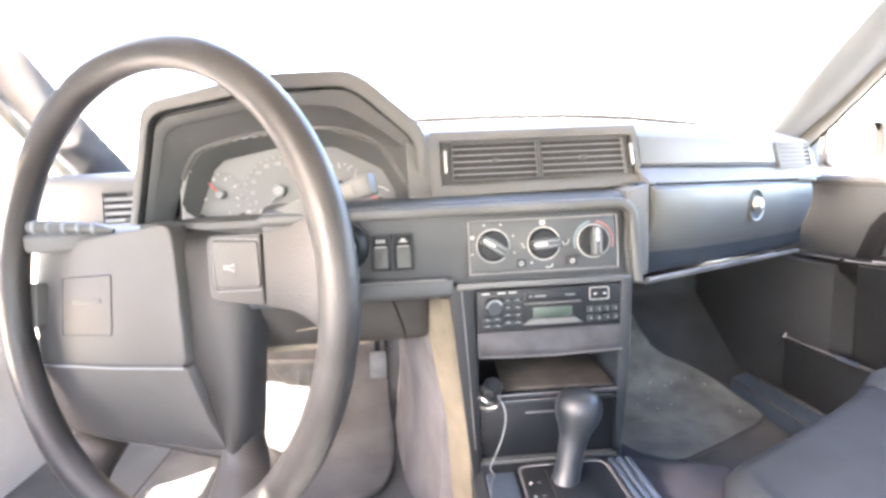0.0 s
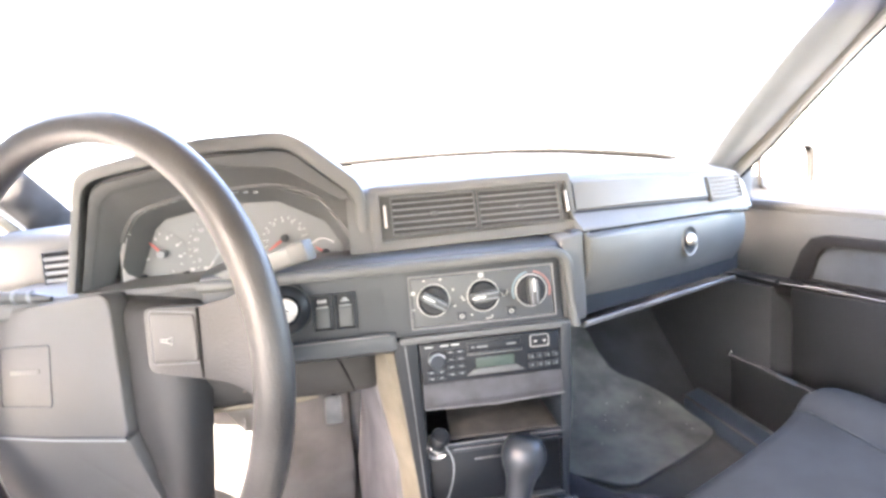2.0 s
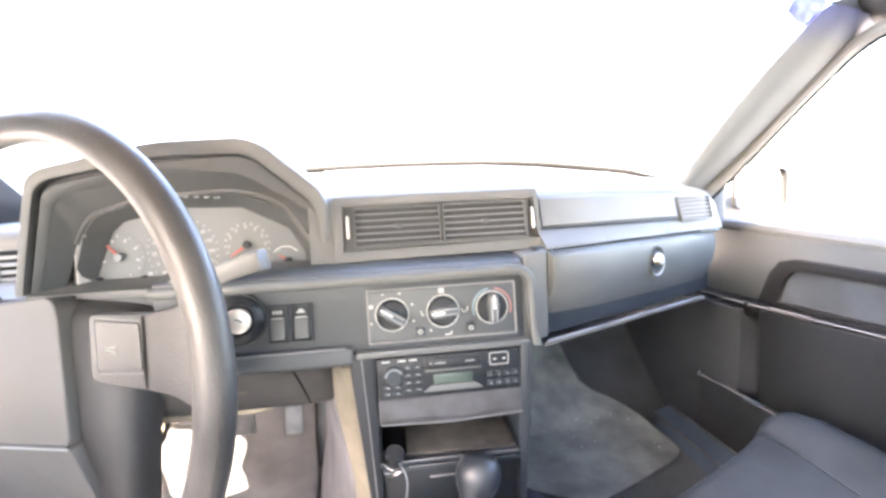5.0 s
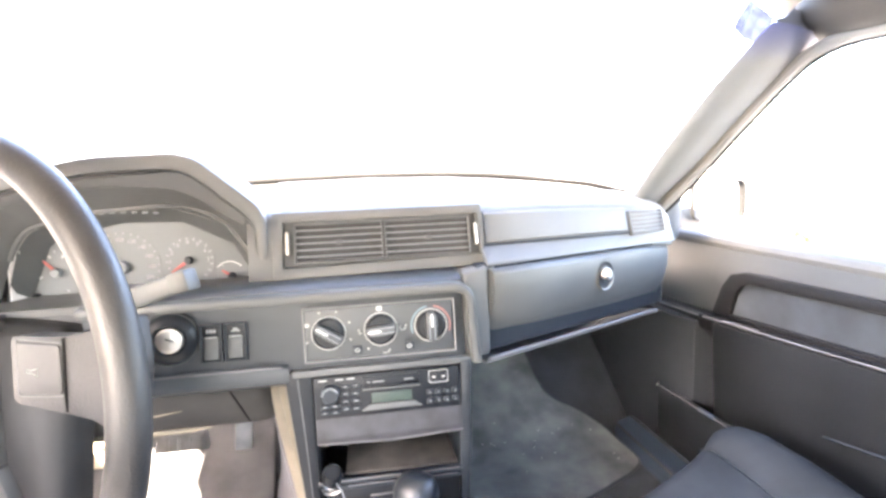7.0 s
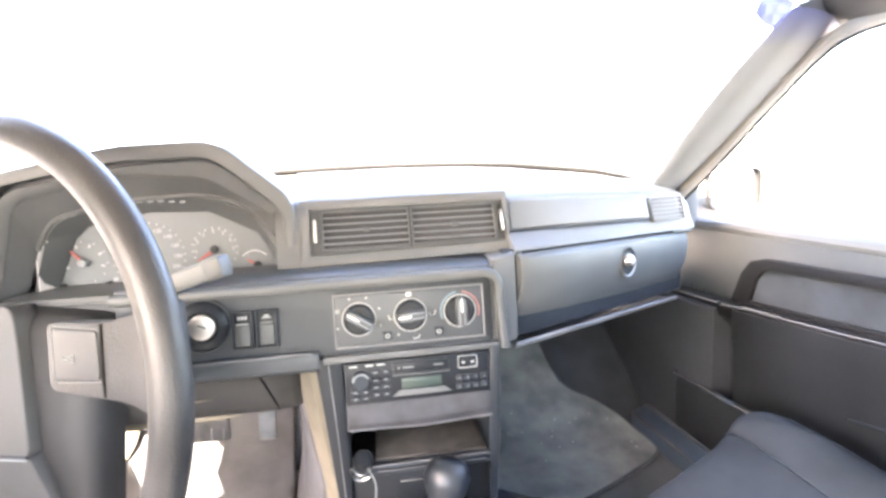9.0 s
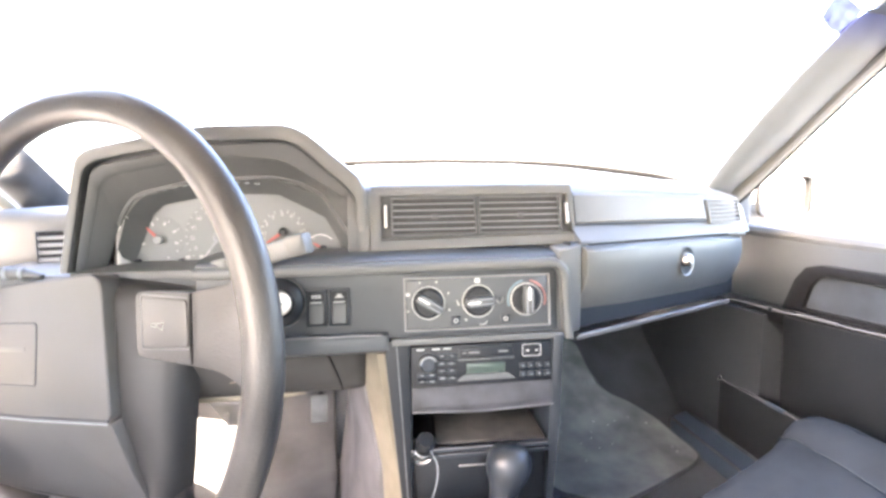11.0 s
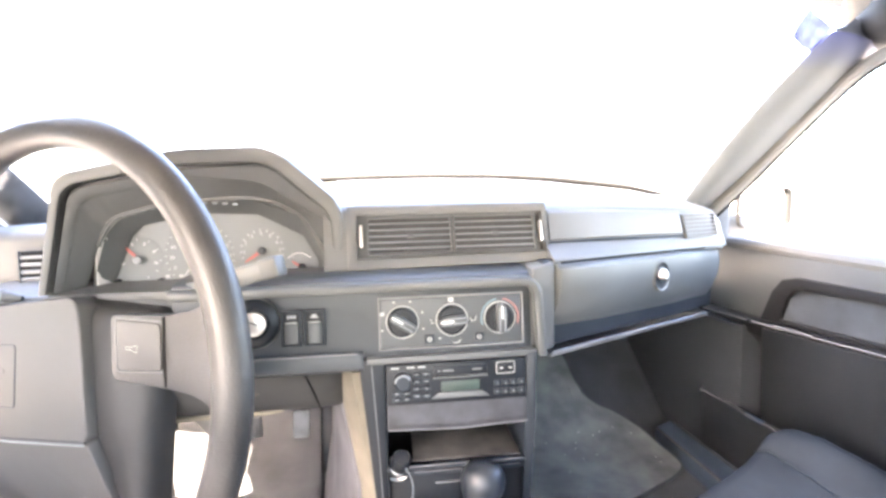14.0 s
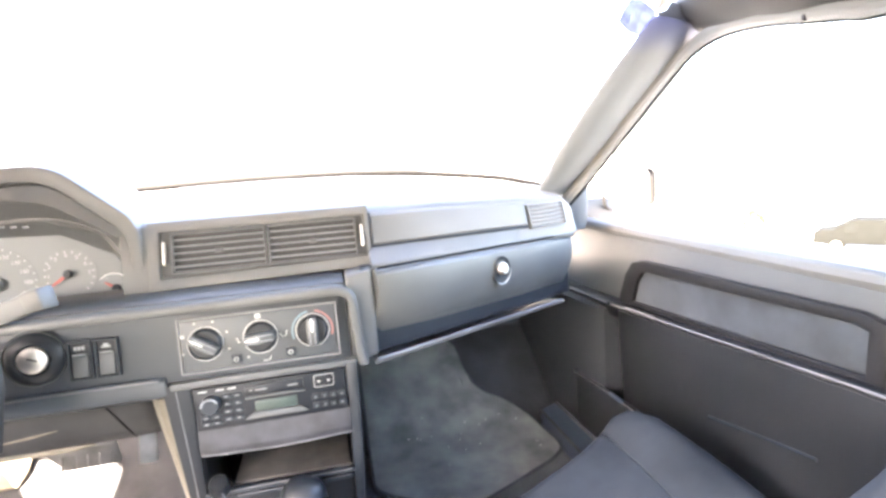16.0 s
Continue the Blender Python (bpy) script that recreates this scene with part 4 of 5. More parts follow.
part("tray_lip", bevelled(loft([[(x, y, z) for y, z in ((0.590, 0.742), (0.582 + 0.006 * abs(x - 0.198) / 0.1, 0.718), (0.584 + 0.006 * abs(x - 0.198) / 0.1, 0.709), (0.62, 0.712), (0.66, 0.74))] for x in (0.106, 0.14, 0.198, 0.256, 0.291)]), 0.0015), DUSTYGREY, stack, "dusty grey tray front")
# Highlights on the cheek and tray edges, laid on as pale beads.
part("cheek_seam", tube([(0.0885, 0.5915, 0.796), (0.0935, 0.5915, 0.70), (0.0985, 0.5915, 0.585)], 0.0009, 6), EDGE, stack, "highlight line on the cheek edge")
part("tray_edge", tube([(x, 0.5835 + 0.006 * abs(x - 0.198) / 0.1, 0.7085 + 0.010 * abs(x - 0.198)) for x in (0.107, 0.14, 0.17, 0.198, 0.226, 0.256, 0.292)], 0.0009, 8), EDGE, stack, "pale highlight on the tray edge")
part("cheek_inner", slab(0.0935, 0.1075, 0.600, 0.728, 0.425, 0.80, 0.001), BLACK, stack)
part("cubby_back", slab(0.10, 0.30, 0.715, 0.73, 0.55, 0.72, 0.002), BLACK, stack)
part("cubby_roof", slab(0.10, 0.30, 0.60, 0.72, 0.712, 0.716, 0.001), BLACK, stack)
part("cubby_tray", prism([(0.138, 0.600, 0.658), (0.285, 0.600, 0.656), (0.282, 0.70, 0.668), (0.142, 0.70, 0.670)], (0, 0, 0.004), 0.001), DUST, stack, "dusty brown cubby mat")
part("cubby_bar", slab(0.100, 0.290, 0.592, 0.604, 0.650, 0.656, 0.002), DARK, stack)
part("cubby_bar", slab(0.100, 0.290, 0.596, 0.606, 0.640, 0.646, 0.0015), DARK, stack)
# Thin pale rods draw the highlights of the two bars.
part("bar_edge", tube([(0.104, 0.5925, 0.6555), (0.286, 0.5925, 0.6555)], 0.0010, 6), EDGE, stack, "pale edge highlight")
part("bar_edge", tube([(0.140, 0.5965, 0.6455), (0.284, 0.5965, 0.6455)], 0.0008, 6), EDGE, stack, "pale edge highlight")
part("ashtray_front", slab(0.102, 0.288, 0.606, 0.616, 0.562, 0.640, 0.003), BLACK, stack)
part("ashtray_grip", slab(0.168, 0.212, 0.603, 0.609, 0.6230, 0.6245, 0.0005), EDGE, stack)
part("lower_bar", slab(0.100, 0.290, 0.598, 0.612, 0.556, 0.562, 0.0015), PANEL, stack)

radio = thing("car_radio", "black cassette radio with buttons and green display", "radio")
RM = Matrix.Translation((0.198, 0.594, 0.7685)) @ pose(0, 0, 0, 90, 0, 0) @ pose(0, 0, 0, -3, 0, 0)


def onradio(bm):
    return onpanel(bm, RM)


part("body", onradio(box(0.183, 0.053, 0.010, 0.002)), BLACK, radio)
part("cassette_door", onradio(box(0.070, 0.013, 0.004, 0.001, Matrix.Translation((0.004, 0.016, 0.006)))), BLACK, radio)
for x, w in ((-0.024, 0.003), (-0.012, 0.014), (0.026, 0.012)):
    part("slot_mark", onradio(box(w, 0.0016, 0.0006, 0, Matrix.Translation((x, 0.0165, 0.0083)))), GREYLINE, radio)
part("cassette_lip", onradio(box(0.072, 0.0022, 0.005, 0.0008, Matrix.Translation((0.004, 0.0075, 0.0065)))), PANEL, radio)
part("display", onradio(box(0.050, 0.013, 0.003, 0.0008, Matrix.Translation((0.004, -0.005, 0.0046)))), LCD, radio, "pale green display")
part("display_sill", onradio(prism([(-0.034, -0.020, 0.005), (0.042, -0.020, 0.005), (0.032, -0.0125, 0.005), (-0.024, -0.0125, 0.005)], (0, 0, 0.002), 0.0005)), PANEL, radio)
vol = part("volume_knob", onradio(lathe([(0, 0.018), (0.0085, 0.018), (0.0105, 0.016), (0.0115, 0.004)], 28, Matrix.Translation((-0.071, 0.006, 0.0)))), DARK, radio)
# The knob's highlight is painted on as a pale arc.
part("knob_highlight", onradio(tube([(-0.071 + 0.0098 * math.cos(radians(a)), 0.006 + 0.0098 * math.sin(radians(a)), 0.0172) for a in range(25, 181, 15)], 0.0013, 8)), SLAT, vol, "pale arc for the highlight on the upper edge")
for r in range(4):
    for c in range(2):
        part("button", onradio(box(0.0105, 0.0055, 0.003, 0.0008, Matrix.Translation((-0.053 + c * 0.0125, 0.013 - r * 0.0095, 0.006)))), DARK, radio)
        part("button_mark", onradio(box(0.005, 0.0007, 0.0006, 0, Matrix.Translation((-0.053 + c * 0.0125, 0.0137 - r * 0.0095, 0.0077)))), RINGM, radio)
for c in range(2):
    for r in range(2):
        part("button", onradio(box(0.0115, 0.0055, 0.003, 0.0008, Matrix.Translation((-0.079 + c * 0.0125, -0.0105 - r * 0.008, 0.006)))), DARK, radio)
        part("button_mark", onradio(box(0.005, 0.0007, 0.0006, 0, Matrix.Translation((-0.079 + c * 0.0125, -0.010 - r * 0.008, 0.0077)))), RINGM, radio)
for x in (-0.080, -0.060, -0.046):
    part("print_bar", onradio(box(0.010, 0.0016, 0.0006, 0, Matrix.Translation((x, 0.0225, 0.0053)))), RINGM, radio)
for c in range(4):
    for r in range(2):
        part("preset_button", onradio(box(0.0085, 0.0075, 0.003, 0.0008, Matrix.Translation((0.0525 + c * 0.0108, -0.0045 - r * 0.0112, 0.006)))), DARK, radio)
        part("button_mark", onradio(box(0.0013, 0.0022, 0.0006, 0, Matrix.Translation((0.0525 + c * 0.0108, -0.0045 - r * 0.0112, 0.0077)))), GREYLINE, radio)
rk = part("seek_rocker", onradio(box(0.022, 0.013, 0.004, 0.003, Matrix.Translation((0.064, 0.0155, 0.006)))), BLACK, radio)
part("rocker_outline", onradio(add(bmesh.new(), frame_prism(rounded([(-0.0125, -0.008), (-0.0125, 0.008), (0.0125, 0.008), (0.0125, -0.008)], 0.003), rounded([(-0.0118, -0.0073), (-0.0118, 0.0073), (0.0118, 0.0073), (0.0118, -0.0073)], 0.003), -0.001, 0.0005, 0, Matrix.Translation((0.064, 0.0155, 0.006)) @ pose(0, 0, 0, -90, 0, 0)))), RINGM, rk)
for x in (0.058, 0.070):
    part("rocker_mark", onradio(box(0.0035, 0.0022, 0.001, 0, Matrix.Translation((x, 0.0155, 0.0083)))), RINGM, rk)

# ---- tunnel console, gear lever ----
tunnel = thing("tunnel_console", "dark plastic tunnel console with gear selector plate", "console")
rings = []
for y, zt, w in ((0.66, 0.560, 0.100), (0.58, 0.557, 0.104), (0.40, 0.545, 0.110), (0.1, 0.535, 0.112), (-0.6, 0.53, 0.112)):
    rings.append([(0.198 - w, y, 0.415), (0.198 - w, y, zt - 0.012), (0.198 - w + 0.012, y, zt), (0.198 + w - 0.012, y, zt), (0.198 + w, y, zt - 0.012), (0.198 + w, y, 0.415)])
part("body", loft(rings), DARK, tunnel)
plate = part("selector_plate", prism([(0.150, 0.575, 0.558), (0.262, 0.575, 0.558), (0.268, 0.36, 0.547), (0.144, 0.36, 0.547)], (0, 0, 0.010), 0.004, 3), BLACK, tunnel)
for i, c in enumerate("PRND"):
    writing(c, 0.0085, WHITE, Matrix.Translation((0.1575, 0.533 - 0.025 * i, 0.5683 - 0.0012 * i)), plate, "letter")
    part("position_mark", box(0.0045, 0.0012, 0.0005, 0, Matrix.Translation((0.1675, 0.5345 - 0.025 * i, 0.5684 - 0.0012 * i))), GREYLINE, plate)
part("plate_rim", tube([(x, y, 0.5675 - 0.051 * (0.575 - y)) for x, y in rounded([(0.144, 0.36), (0.150, 0.572), (0.262, 0.572), (0.268, 0.36)], 0.014)], 0.0014, 8, True), EDGE, plate, "pale glossy rim")
for x0, x1 in ((0.274, 0.281), (0.285, 0.293), (0.296, 0.304)):
    part("side_rail", tube([(x0, 0.580, 0.562), (x1, 0.3, 0.549)], 0.0042, 10), SILLM, tunnel, "glossy blue-grey ridge")
# Sky sheen on the dark console, put into a blue-grey slab.
part("sheen_strip", prism([(0.108, 0.570, 0.5585), (0.144, 0.570, 0.5585), (0.138, 0.36, 0.548), (0.102, 0.36, 0.548)], (0, 0, 0.005), 0.002), SILLM, tunnel, "blue-grey strip for the sky sheen on the console")
part("slot", prism([(0.182, 0.562, 0.5665), (0.238, 0.562, 0.5665), (0.240, 0.40, 0.5585), (0.180, 0.40, 0.5585)], (0, 0, 0.0022), 0.001), BLACK, plate, "black selector slot")
lever = thing("gear_lever", "dark automatic gear lever with smooth rounded knob", "gear lever")
KP = Vector((0.224, 0.556, 0.650))
LEAN = Matrix.Translation(KP) @ Vector((0.023, 0.017, 0.090)).to_track_quat("Z", "Y").to_matrix().to_4x4()
part("knob", lathe([(0.0, 0.0235), (0.011, 0.0230), (0.0195, 0.0200), (0.0255, 0.0125), (0.0282, 0.003), (0.0280, -0.006), (0.0250, -0.017), (0.0200, -0.027), (0.0172, -0.037), (0.0162, -0.048), (0.0160, -0.058), (0.0, -0.060)], 36, LEAN), KNOBM, lever)
part("shaft", lathe([(0.0, -0.056), (0.0158, -0.056), (0.0160, -0.074), (0.0172, -0.088), (0.0205, -0.100), (0.0, -0.102)], 28, LEAN), KNOBM, lever)

# ---- charger and its cable ----
charger = thing("phone_charger", "black and chrome plug charger in the lighter socket", "charger")
CP = Vector((0.121, 0.592, 0.662))
part("plug", lathe([(0, 0.020), (0.010, 0.019), (0.0125, 0.014), (0.0125, -0.004), (0.010, -0.008), (0.010, -0.016), (0, -0.016)], 20, Matrix.Translation(CP) @ pose(0, 0, 0, 38, 8, 0)), BLACK, charger)
part("contact", lathe([(0.0105, -0.006), (0.0125, -0.008), (0.0125, -0.013), (0.0105, -0.015)], 20, Matrix.Translation(CP) @ pose(0, 0, 0, 38, 8, 0)), CHROME, charger, "chrome ring")
part("socket", lathe([(0.012, 0.0), (0.0145, 0.002), (0.0165, 0.0), (0.0165, -0.01)], 24, Matrix.Translation((0.118, 0.602, 0.648)) @ FACE), STEEL, charger, "chrome socket rim")
part("cable", tube(smooth_path([CP + Vector((0.006, -0.016, 0.002)), (0.1345, 0.574, 0.648), (0.1355, 0.572, 0.632), (0.131, 0.572, 0.610), (0.122, 0.570, 0.589), (0.1135, 0.566, 0.5735), (0.1175, 0.560, 0.5655), (0.1135, 0.552, 0.5655), (0.108, 0.53, 0.562), (0.102, 0.48, 0.557), (0.099, 0.40, 0.553)], 6), 0.0009, 8), SLAT, charger, "pale grey cable")

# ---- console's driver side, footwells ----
# The sun does not reach this trim; its brightness is put into TAN.
sidecarpet = thing("tunnel_side_carpet", "beige carpet on the side of the tunnel, paled as if sunlit", "carpet")
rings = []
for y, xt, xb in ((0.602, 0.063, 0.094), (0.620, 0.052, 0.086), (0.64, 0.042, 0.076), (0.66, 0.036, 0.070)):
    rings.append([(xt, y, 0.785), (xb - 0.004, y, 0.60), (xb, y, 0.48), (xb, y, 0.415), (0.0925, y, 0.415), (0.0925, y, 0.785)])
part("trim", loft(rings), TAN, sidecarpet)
rings = []
for y, xt, xb in ((0.661, 0.035, 0.068), (0.72, 0.030, 0.052), (0.80, 0.016, 0.030), (0.95, -0.004, 0.010), (1.20, -0.02, 0.0)):
    rings.append([(xt, y, 0.785), (xb - 0.006, y, 0.60), (xb - 0.012, y, 0.50), (xb - 0.03, y, 0.415), (0.0925, y, 0.415), (0.0925, y, 0.785)])
part("cover", loft(rings), LILAC, sidecarpet, "pale grey tunnel carpet")
hump = thing("tunnel_side_carpet", "faded purple-grey carpet on the tunnel beside the seat", "carpet")
rings = []
for y, zt, xr in ((0.80, 0.478, 0.350), (0.748, 0.503, 0.382), (0.70, 0.510, 0.402), (0.665, 0.516, 0.422), (0.645, 0.522, 0.446), (0.625, 0.530, 0.486), (0.59, 0.542, 0.524), (0.40, 0.565, 0.535), (0.10, 0.570, 0.535)):
    k = xr - 0.303
    rings.append([(0.303, y, zt - 0.010), (0.312, y, zt), (0.303 + k * 0.55, y, zt - 0.008), (0.303 + k * 0.85, y, zt - 0.024), (xr, y, zt - 0.052), (xr + 0.012, y, 0.418), (0.303, y, 0.418)])
part("cover", loft(rings), HUMP, hump, angle=60)
mat_r = thing("floor_mat", "dusty grey pile mat in the passenger footwell, paled for its dim light", "floor mat", "floor mats")
def drape(x, y):
    """The lie of the mats: flat, then curving up the sloping bulkhead."""
    return (x, y, 0.4165 + 1.893 * min(max(y - 0.93, 0.0), 0.21) ** 2 + 0.795 * max(y - 1.14, 0.0) + 0.005 * (y > 1.14))


def dense(poly, step=0.03):
    """The outline with extra points along its long edges."""
    pts = []
    for p, q in zip(poly, poly[1:] + poly[:1]):
        k = max(1, math.ceil(math.dist(p, q) / step))
        pts += [(p[0] + (q[0] - p[0]) * i / k, p[1] + (q[1] - p[1]) * i / k) for i in range(k)]
    return pts


def mat_sheet(outline, centre):
    """A thick mat whose rings shrink to its middle and follow the floor."""
    rings = []
    for k, dz in ((1.0, 0.0), (1.0, 0.006), (0.985, 0.009), *[(0.94 - 0.06 * i, 0.0095) for i in range(15)]):
        ring = []
        for x, y in outline:
            q = Vector(drape(centre[0] + (x - centre[0]) * k, centre[1] + (y - centre[1]) * k))
            ring.append(q + Vector((0, 0, dz + (0.0012 * math.sin(37 * q.x + 23 * q.y) if k < 0.95 else 0))))
        rings.append(ring)
    bm = loft(rings, True, False)
    bm.verts.ensure_lookup_table()
    bm.faces.new(bm.verts[-len(outline):])
    return bm


out = rounded([(0.325, 0.90), (0.36, 0.865), (0.475, 0.780), (0.597, 0.838), (0.695, 0.890), (0.730, 0.920), (0.733, 0.955), (0.706, 1.045), (0.656, 1.095), (0.610, 1.118), (0.582, 1.160), (0.572, 1.24), (0.50, 1.24), (0.325, 1.24)], 0.03)
out = dense(out)
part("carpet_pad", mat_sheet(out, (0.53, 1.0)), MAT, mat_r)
part("binding", tube([Vector(drape(x, y)) + Vector((0, 0, 0.005)) for x, y in out], 0.0035, 8, True), CARPET, mat_r, "dark bound edge")
for i in range(18):
    r = random.Random(i + 5)
    x = r.uniform(0.38, 0.70)
    y = r.uniform(0.90 + 0.3 * max(0, x - 0.58), 1.08)
    tagged(part("crumb", prism([(0.001, -0.001, 0), (r.uniform(0.002, 0.006), 0, 0), (r.uniform(0.002, 0.005), r.uniform(0.002, 0.005), 0), (-0.001, r.uniform(0.002, 0.004), 0)], (0, 0, r.uniform(0.001, 0.002)), 0, 1, Matrix.Translation(Vector(drape(x, y)) + Vector((0, 0, 0.0118))) @ Matrix.Rotation(r.uniform(0, 3), 4, "Z") @ Matrix.Scale(0.65, 4)), WHITE, mat_r))
mat_l = thing("floor_mat", "worn grey pile mat in the driver footwell, toned down for its bright light", "floor mat", "floor mats")
out = rounded([(-0.46, 0.60), (-0.10, 0.74), (-0.040, 0.765), (-0.022, 0.83), (-0.022, 0.95), (-0.036, 1.07), (-0.046, 1.235), (-0.46, 1.235)], 0.03)
out = dense(out)
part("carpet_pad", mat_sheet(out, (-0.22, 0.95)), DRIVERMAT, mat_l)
part("binding", tube([Vector(drape(x, y)) + Vector((0, 0, 0.005)) for x, y in out], 0.0035, 8, True), RUBBER, mat_l, "dark bound edge")
sill = thing("sill_plate", "dark blue-grey plastic sill strip beside the carpet", "trim")
part("strip", prism([(0.752, -0.6, 0.41), (0.760, -0.6, 0.452), (0.80, -0.6, 0.466), (0.83, -0.6, 0.41)], (-0.02, 1.65, 0), 0.005, 3), SILLM, sill)
# The sill strip's two highlights are modelled as pale rods.
part("strip_edge", tube([(0.7395, 0.35, 0.4525), (0.735, 1.04, 0.4525)], 0.0028, 8), EDGE, sill, "pale edge highlight")
part("strip_edge", tube([(0.778, 0.35, 0.4665), (0.772, 1.04, 0.4665)], 0.0022, 8), EDGE, sill, "pale edge highlight")
kick = thing("kick_panel", "cream trim panel beside the driver footwell", "panel")
part("board", prism([(x, y, 0.4325 + (y - 1.035) * 0.795) for x, y in ((-0.47, 1.075), (-0.372, 1.075), (-0.362, 1.10), (-0.358, 1.20), (-0.47, 1.21))], (0, -0.004, 0.006), 0.002), CREAM, kick)
for x, y in ((-0.392, 1.105), (-0.376, 1.150)):
    part("screw", lathe([(0, 0.0035), (0.004, 0.003), (0.0055, 0.0)], 14, Matrix.Translation((x, y - 0.004, 0.4385 + (y - 1.035) * 0.795)) @ pose(0, 0, 0, 38, 0, 0)), BLACK, kick)
brake = thing("brake_pedal", "wide rubber brake pedal", "pedal", "pedals")
part("pad", prism([(-0.256, 0.940, 0.598), (-0.130, 0.940, 0.590), (-0.133, 0.957, 0.540), (-0.226, 0.957, 0.540)], (0, 0.010, 0.004), 0.004, 3), PEDAL, brake)
for i in range(5):
    part("rib", box(0.004, 0.004, 0.040, 0.001, Matrix.Translation((-0.222 + 0.020 * i, 0.947, 0.568)) @ pose(0, 0, 0, -18, 0, 0)), PEDAL, brake)
part("arm", tube([(-0.15, 0.96, 0.575), (-0.15, 1.03, 0.66), (-0.15, 1.05, 0.80)], 0.008, 8), BLACK, brake)
gas = thing("accelerator_pedal", "small grey accelerator pedal", "pedal", "pedals")
part("pad", box(0.029, 0.010, 0.046, 0.004, Matrix.Translation((-0.038, 0.832, 0.619)) @ pose(0, 0, 0, -20, 0, 0)), PEDAL, gas)
part("arm", tube([(-0.038, 0.84, 0.625), (-0.038, 0.93, 0.69), (-0.038, 1.02, 0.80)], 0.006, 8), BLACK, gas)

# ---- steering wheel ----
WC, WAZ, WEL, WR = Vector((-0.284, 0.583, 0.833)), -0.49, 0.158, 0.275
wn3 = Vector((math.sin(WAZ) * math.cos(WEL), -math.cos(WAZ) * math.cos(WEL), math.sin(WEL)))
wu = Vector((math.cos(WAZ), math.sin(WAZ), 0))
wv = wn3.cross(wu)
WM = Matrix(((wu.x, wv.x, wn3.x, WC.x), (wu.y, wv.y, wn3.y, WC.y), (wu.z, wv.z, wn3.z, WC.z), (0, 0, 0, 1)))
wheel = thing("steering_wheel", "grey four-spoke steering wheel with large padded hub", "steering wheel")


def onwheel(bm):
    return onpanel(bm, WM)


RAZ, REL = -0.514, 0.1295
rn3 = Vector((math.sin(RAZ) * math.cos(REL), -math.cos(RAZ) * math.cos(REL), math.sin(REL)))
ru = Vector((math.cos(RAZ), math.sin(RAZ), 0))
rv = rn3.cross(ru)
RIMM = Matrix(((ru.x, rv.x, rn3.x, -0.2807), (ru.y, rv.y, rn3.y, 0.5762), (ru.z, rv.z, rn3.z, 0.8198), (0, 0, 0, 1)))
part("rim", onpanel(tube([(WR * math.cos(a / 96 * math.tau), WR * math.sin(a / 96 * math.tau), 0) for a in range(96)], 0.0198, 18, True, 0.95), RIMM), LEATHER, wheel)
PADO = rounded([(-0.262, 0.025), (-0.245, 0.036), (-0.101, 0.056), (-0.012, 0.069), (0.003, 0.060), (0.010, 0.030), (0.034, -0.103), (-0.10, -0.1175), (-0.250, -0.132), (-0.272, -0.055)], 0.012, 3)
hub = part("hub_pad", onwheel(prism([(x, y, -0.060) for x, y in PADO], (0, 0, 0.030), 0.008, 4)), HUB, wheel)
part("hub_top", onwheel(loft([[(x, y + d, z) for d, z in ((-0.010, -0.0335), (-0.002, -0.0335), (0.0015, -0.038), (0.0025, -0.060), (0.0015, -0.085), (0.0, -0.108), (-0.012, -0.108))] for x, y in ((-0.245, 0.035), (-0.17, 0.0465), (-0.101, 0.0565), (-0.04, 0.064), (-0.016, 0.066))])), HUB, wheel, angle=60)
PADL = rounded([(0.034, -0.1035), (0.050, -0.173), (0.068, -0.213), (0.005, -0.227), (-0.123, -0.238), (-0.247, -0.236), (-0.250, -0.1325), (-0.10, -0.118)], 0.006, 3)
FOLD = Matrix.Translation((-0.10, -0.118, -0.030)) @ Matrix.Rotation(radians(18), 4, Vector((0.284, 0.029, 0)).normalized()) @ Matrix.Translation((0.10, 0.118, 0.030))
part("hub_pad_foot", onwheel(prism([(x, y, -0.060) for x, y in PADL], (0, 0, 0.0295), 0.004, 3, FOLD)), HUB, wheel)


def folded(points, lift):
    """Points on the folded lower face of the hub pad."""
    return [FOLD @ Vector((x, y, -0.0305 + lift)) for x, y in points]


SKIRT = [(-0.250, 0.020), (-0.030, 0.066), (0.072, 0.057), (0.100, 0.040), (0.094, -0.037), (0.093, -0.085), (0.093, -0.165), (0.090, -0.222), (-0.230, -0.235), (-0.262, -0.06)]
TOPO = [(-0.240, 0.022), (-0.020, 0.040), (0.002, 0.026), (0.012, -0.004), (0.025, -0.040), (0.034, -0.100), (0.042, -0.160), (0.046, -0.205), (-0.235, -0.224), (-0.255, -0.06)]


def shoulder(k, z):
    return [(a + (c - a) * k, b2 + (d - b2) * k, z - 0.33 * max(0.0, -0.112 - b2) * (1 - k)) for (a, b2), (c, d) in zip(TOPO, SKIRT)]


part("hub_shell", onwheel(loft([shoulder(0.97, -0.105), shoulder(1.0, -0.085), shoulder(0.98, -0.073), shoulder(0.9, -0.063), shoulder(0.75, -0.055), shoulder(0.5, -0.049), shoulder(0.25, -0.046), shoulder(0.0, -0.045)])), SHELL, wheel, angle=60)
part("seam", onwheel(tube([(-0.246, -0.128, -0.0305), (-0.10, -0.116, -0.0295), (0.030, -0.102, -0.0305)], 0.0016, 6)), DARK, hub)
